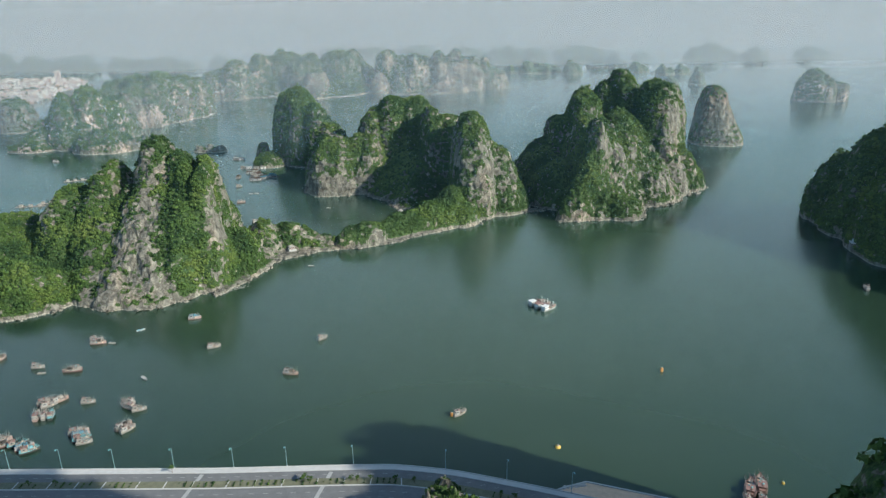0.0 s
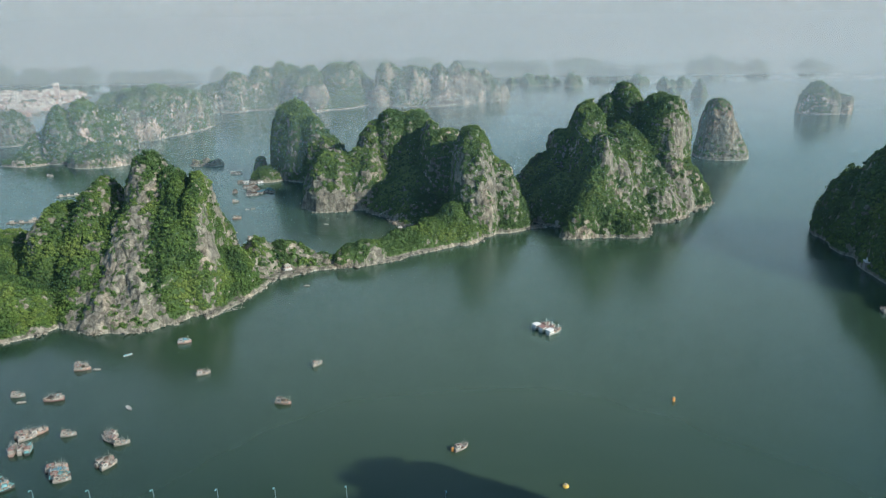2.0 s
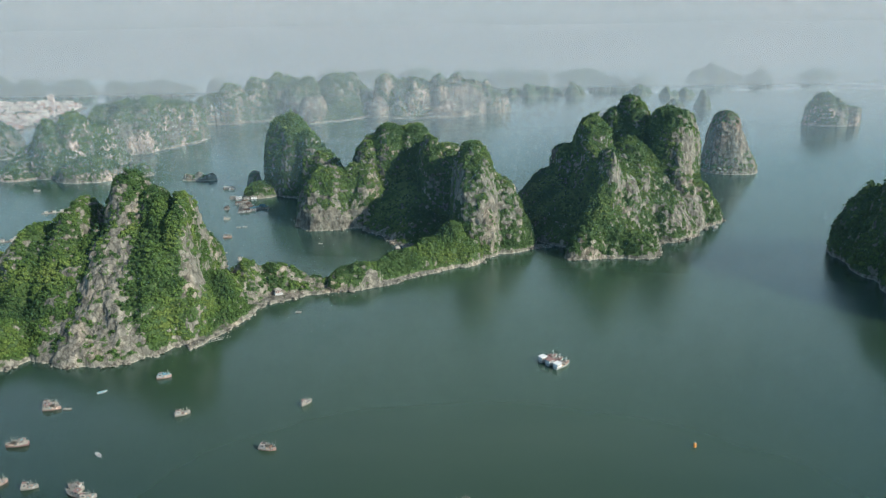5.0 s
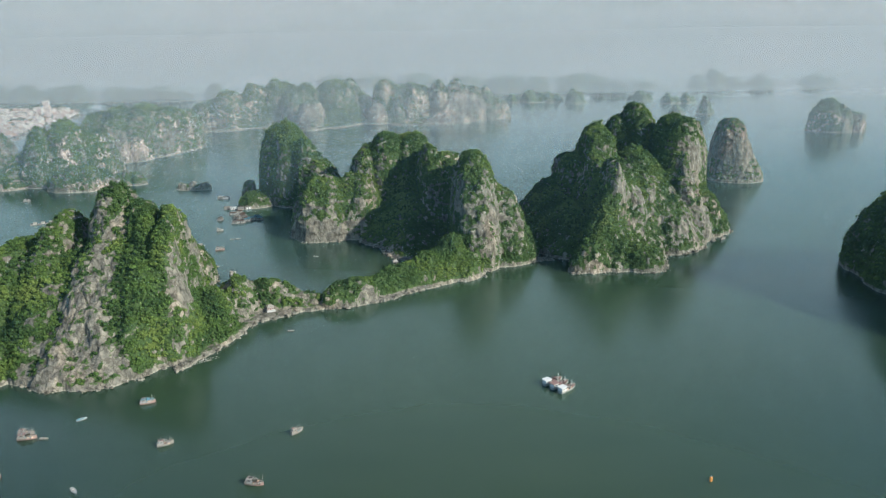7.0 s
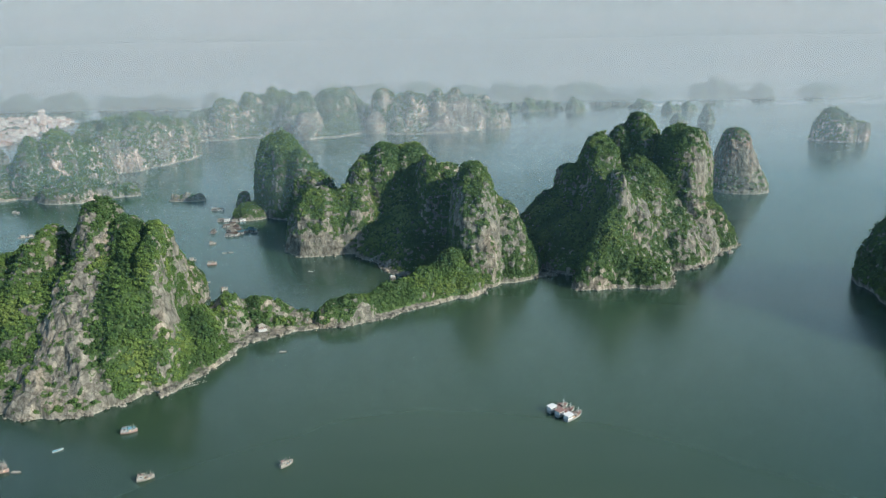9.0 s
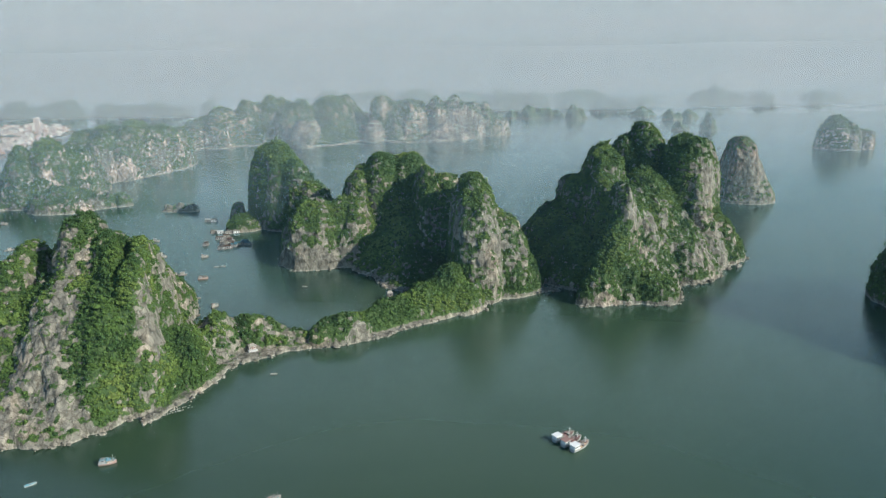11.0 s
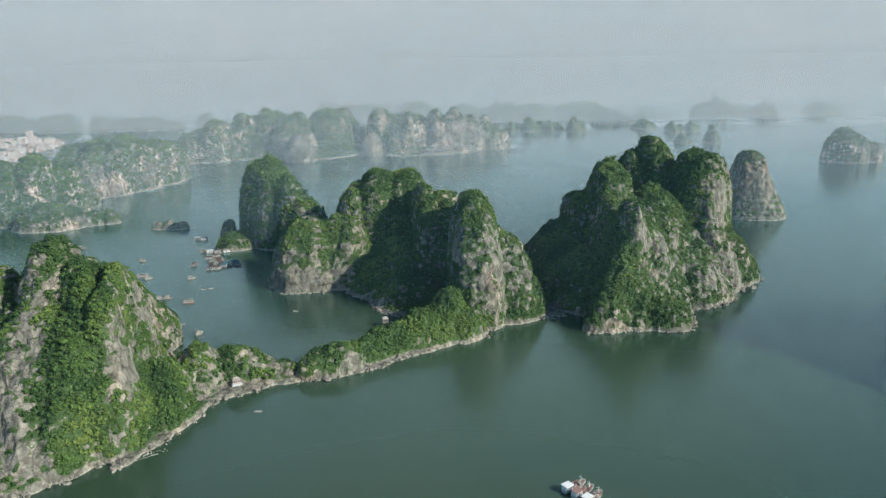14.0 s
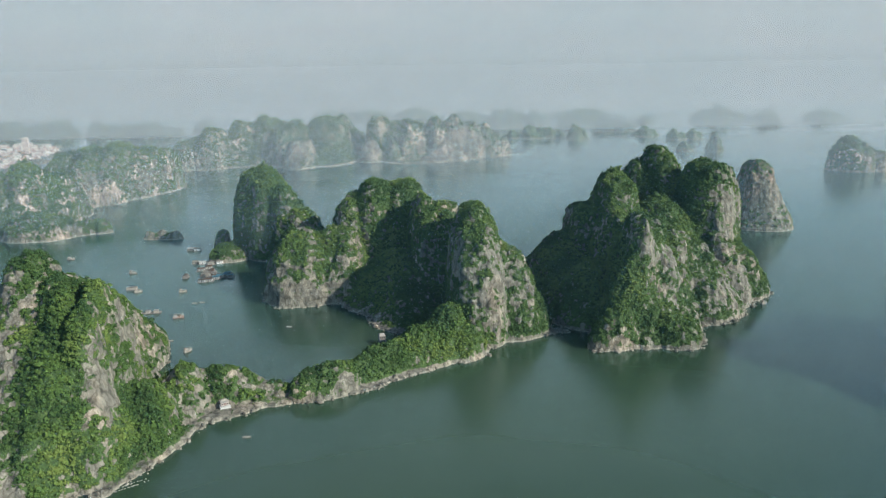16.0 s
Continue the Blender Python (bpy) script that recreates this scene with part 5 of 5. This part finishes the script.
# ---- floating village ----
def float_house(x, y, turn, w, d, wall, roof, label):
    t = base("floating_house", label, "floating house", "floating village")
    bm = bmesh.new()
    box(bm, 0, 0, 0.15, w * 1.5, d * 1.6, 0.35)
    part("deck", bm, GREYWOOD, t)
    for k in range(4):
        bm = bmesh.new()
        rod(bm, (-w * 0.7, d * (-0.6 + 0.4 * k), 0.0), (w * 0.7, d * (-0.6 + 0.4 * k), 0.0), 0.34, 0.34, 8)
        part("float", bm, SLATE, t)
    bm = bmesh.new()
    box(bm, 0, 0, 0.5, w, d, 2.3)
    house = part("wall", bm, wall, t)
    bm = bmesh.new()
    vs = [bm.verts.new(p) for p in ((-w * 0.6, -d * 0.62, 2.75), (w * 0.6, -d * 0.62, 2.75), (w * 0.6, 0, 3.7), (-w * 0.6, 0, 3.7), (-w * 0.6, d * 0.62, 2.75), (w * 0.6, d * 0.62, 2.75))]
    bm.faces.new((vs[0], vs[1], vs[2], vs[3]))
    bm.faces.new((vs[3], vs[2], vs[5], vs[4]))
    bmesh.ops.solidify(bm, geom=bm.faces[:], thickness=0.12)
    part("roof", bm, roof, t)
    bm = bmesh.new()
    box(bm, 0, -d * 0.5, 0.5, 0.9, 0.1, 1.8)
    part("door", bm, DARK, house)
    for wx in (-w * 0.3, w * 0.3):
        bm = bmesh.new()
        box(bm, wx, -d * 0.5, 1.3, 0.8, 0.1, 0.8)
        part("window", bm, DARK, house)
    t.matrix_world = pose(x, y, 0, 0, 0, turn)


rng_v = random.Random(12)
for k in range(20):
    x, y = rng_v.uniform(-284, -238), rng_v.uniform(812, 866)
    if k < 6:
        x, y = -262 + 5 * k, 834 + rng_v.uniform(-5, 5)
    blue = x > -252 and y < 845
    float_house(x, y, rng_v.choice((0, 8, 90, 80, 15)), rng_v.uniform(4, 7), rng_v.uniform(3.5, 5),
                rng_v.choice((CREAM, BOATWHITE, GREYWOOD)), SLATE if blue else rng_v.choice((CREAM, BOATWHITE, BROWNWOOD, GREYWOOD)),
                "floating house under grey-blue sheeting on a raft" if blue else "weathered pale floating house on a raft")
for k, (x, y) in enumerate(((-320, 940), (-312, 938), (-292, 882), (-284, 880), (-274, 878), (-266, 882))):
    float_house(x, y, 5 * k, 6.5, 4.2, WHITE if k % 2 else CREAM, CREAM if k % 3 else WHITE, "pale floating house on a raft near the rocks")


def long_raft(x, y, turn, L, n):
    t = base("fish_raft", "long timber fish raft with huts and drums", "raft")
    bm = bmesh.new()
    for k in range(3):
        box(bm, 0, -2.2 + 2.2 * k, 0.2, L, 0.9, 0.35)
    part("planking", bm, GREYWOOD, t)
    for k in range(n):
        bm = bmesh.new()
        box(bm, -L / 2 + L * (k + 0.5) / n, 0, -0.12, 0.5, 5.6, 0.36)
        part("cross_beam", bm, GREYWOOD, t)
    for k in range(3):
        px = -L / 2 + L * (k + 0.6) / 3.2
        bm = bmesh.new()
        box(bm, px, 0, 0.5, 3.4, 3.2, 2.0)
        hut = part("hut", bm, CREAM, t)
        bm = bmesh.new()
        box(bm, px, 0, 2.5, 4.2, 4.0, 0.15)
        part("roof", bm, GREYWOOD if k % 2 else CREAM, hut)
    t.matrix_world = pose(x, y, 0, 0, 0, turn)


for x, y, turn, L, n in ((-274, 723, 10, 22, 6), (-485, 816, 28, 26, 7), (-470, 698, 12, 30, 8), (-455, 712, 25, 26, 7), (-320, 790, 5, 10, 4)):
    long_raft(x, y, turn, L, n)


# ---- houses ----
def town_house(label, w, d, h, wall, roof, pitched):
    t = base("house", label, "house", "waterfront town")
    bm = bmesh.new()
    box(bm, 0, 0, -1, w, d, h + 1)
    body = part("wall", bm, wall, t)
    bm = bmesh.new()
    if pitched:
        vs = [bm.verts.new(p) for p in ((-w * 0.55, -d * 0.55, h), (w * 0.55, -d * 0.55, h), (w * 0.55, d * 0.55, h), (-w * 0.55, d * 0.55, h), (-w * 0.3, 0, h + d * 0.28), (w * 0.3, 0, h + d * 0.28))]
        for f in ((0, 1, 5, 4), (2, 3, 4, 5), (1, 2, 5), (3, 0, 4), (3, 2, 1, 0)):
            bm.faces.new([vs[q] for q in f])
    else:
        box(bm, 0, 0, h, w * 1.06, d * 1.06, 0.5)
        box(bm, w * 0.2, 0, h + 0.5, w * 0.4, d * 0.4, 2.2)
    part("roof", bm, roof, t)
    for f in range(int(h // 3.2)):
        for q in range(3):
            bm = bmesh.new()
            box(bm, (q - 1) * w * 0.3, -d / 2, 1.1 + f * 3.2, w * 0.16, 0.16, 1.5)
            part("window", bm, DARK, body)
    return t


KINDS = [town_house("tall whitewashed town house with a flat roof", 8, 10, 12, WHITEWALL, CREAM, False),
         town_house("pinkish town house with a tiled roof", 10, 10, 8, PINKWALL, TILE, True),
         town_house("low whitewashed house with a red tiled roof", 13, 9, 7, WHITEWALL, TILE, True),
         town_house("broad pale apartment block", 22, 11, 13, WHITEWALL, WHITEWALL, False),
         town_house("cream town house with a flat roof", 9, 9, 9, CREAM, CREAM, False)]
TOWER = town_house("pale high-rise tower over the town", 14, 14, 42, PINKWALL, WHITEWALL, False)
TOWER.matrix_world = pose(-1149, 1950, 3, 0, 0, 20)
karst("town_shore", "low built-up shore of the distant town", [(-1115, 1590, 4.5, 135, 100, 20, 6.0, 0.35), (-1170, 1750, 4.5, 175, 140, 15, 6.0, 0.35), (-1260, 1920, 4.5, 200, 150, 20, 6.0, 0.35), (-1370, 2090, 4.5, 210, 120, 15, 6.0, 0.35)],
      8.0, 91, green=0.2, leafy=False, rough=0.15)
rng_t = random.Random(21)
count = 0
while count < 300:
    y = rng_t.uniform(1520, 2160)
    right = np.interp(y, (1500, 1563, 1650, 1850, 2000, 2170), (-1000, -990, -1005, -1055, -1095, -1215))
    x = right - rng_t.random() ** 1.3 * (right + 0.76 * y + 20)
    if abs(x + 1160) < 16 and abs(y - 1950) < 16:
        continue
    proto = rng_t.choices(KINDS, (3, 3, 3, 1, 3))[0]
    put_m = pose(x, y, 3.6, 0, 0, rng_t.choice((20, 25, -65, 30))) @ Matrix.Diagonal((1.0, 1.0, 0.8, 1))
    if "berthed" not in proto:
        proto["berthed"] = 1
        proto.matrix_world = put_m
    else:
        copy_thing(proto, put_m)
    count += 1

# back streets, too many roofs to tell apart
for wall, tone_name in ((PINKWALL, "pinkish"), (WHITEWALL, "whitewashed"), (TILE, "red tiled")):
    bm = bmesh.new()
    for k in range(190):
        y = rng_t.uniform(1515, 2165)
        right = np.interp(y, (1500, 1563, 1650, 1850, 2000, 2170), (-1003, -993, -1008, -1058, -1098, -1218))
        x = right - rng_t.random() * (right + 0.76 * y + 20)
        box(bm, float(x), y, 2.5, rng_t.uniform(5, 11), rng_t.uniform(5, 9), rng_t.uniform(3.5, 8.5), rng_t.choice((20, 25, -65, 30)), rng_t.uniform(0.85, 1.0))
    tagged(link_mesh("town_blocks", bm, wall), "crowded low %s town buildings in haze" % tone_name, "buildings", kind="stuff")


def shore_house():
    """A little house on a terrace above the beach, with an open porch."""
    t = base("shore_house", "small pinkish house with a whitewashed open porch above the beach", "house")
    bm = bmesh.new()
    box(bm, 0, -0.6, -3.2, 8.6, 7.6, 3.4, 0, 0.96)
    part("terrace", bm, CONCRETE, t)
    bm = bmesh.new()
    box(bm, 0, 0.8, 0.2, 6.2, 3.6, 3.4)
    body = part("wall", bm, PINKWALL, t)
    bm = bmesh.new()
    box(bm, 0, 0.2, 3.6, 7.0, 5.4, 0.28)
    box(bm, 0, 1.4, 3.88, 5.0, 2.4, 1.0, 0, 0.8)
    part("roof", bm, CREAM, t, "weathered cream flat roof with a raised ridge")
    for x in (-2.9, -1.0, 1.0, 2.9):
        bm = bmesh.new()
        box(bm, x, -2.0, 0.2, 0.36, 0.36, 3.4)
        part("column", bm, CREAM, t)
    bm = bmesh.new()
    box(bm, 0, -1.0, 0.2, 1.3, 0.14, 2.3)
    part("door", bm, RUST, body, "rust-red door")
    for x in (-2.0, 2.0):
        bm = bmesh.new()
        box(bm, x, -1.0, 1.0, 1.0, 0.14, 1.3)
        part("window", bm, DARK, body)
    t.matrix_world = pose(-147.5, 548.5, 3.0, 0, 0, 28) @ Matrix.Diagonal((0.75, 0.75, 0.75, 1))


shore_house()


def stone_row():
    """Flat pale slabs in a broken line in the shallows."""
    r = random.Random(31)
    bm = bmesh.new()
    for k in range(46):
        f = k / 45
        for side in (0.0, 2.6):
            if r.random() < 0.5:
                box(bm, -183 + 20 * f + r.uniform(-0.3, 0.3) + side * 0.5, 459.5 + 15.5 * f - side * 0.9 + r.uniform(-0.3, 0.3), -0.3, r.uniform(0.4, 1.0), r.uniform(0.3, 0.6), r.uniform(0.45, 0.7), 27 + r.uniform(-20, 20), 0.8)
    tagged(link_mesh("stone_row", bm, CREAM), "broken rows of flat pale stones in the shallows", "stones", kind="stuff")


stone_row()


def pier(x0, y0, x1, y1, posts):
    t = base("pier", "long narrow grey pier on posts", "pier")
    d = math.hypot(x1 - x0, y1 - y0)
    bm = bmesh.new()
    box(bm, d / 2, 0, 2.2, d, 3.0, 0.5)
    part("deck", bm, GREYWOOD, t)
    for k in range(posts):
        bm = bmesh.new()
        rod(bm, (d * (k + 0.5) / posts, 0, -2.0), (d * (k + 0.5) / posts, 0, 2.3), 0.5, 0.4, 8)
        part("post", bm, CONCRETE, t)
    t.matrix_world = pose(x0, y0, 0, 0, 0, math.degrees(math.atan2(y1 - y0, x1 - x0)))


pier(112, 1838, 156, 1846, 8)
cove_hut = town_house("narrow grey boathouse on the cove shore", 4.5, 5, 6.5, GREYWOOD, CREAM, True)
cove_hut["group"] = ""
cove_hut.matrix_world = pose(-62, 653, 0.8, 0, 0, 20)
hut = town_house("stilted boathouse with a flat white roof under the hill", 7, 6, 5, GREYWOOD, WHITE, False)
hut["group"] = ""
hut.matrix_world = pose(331, 549, 3, 0, 0, 75)
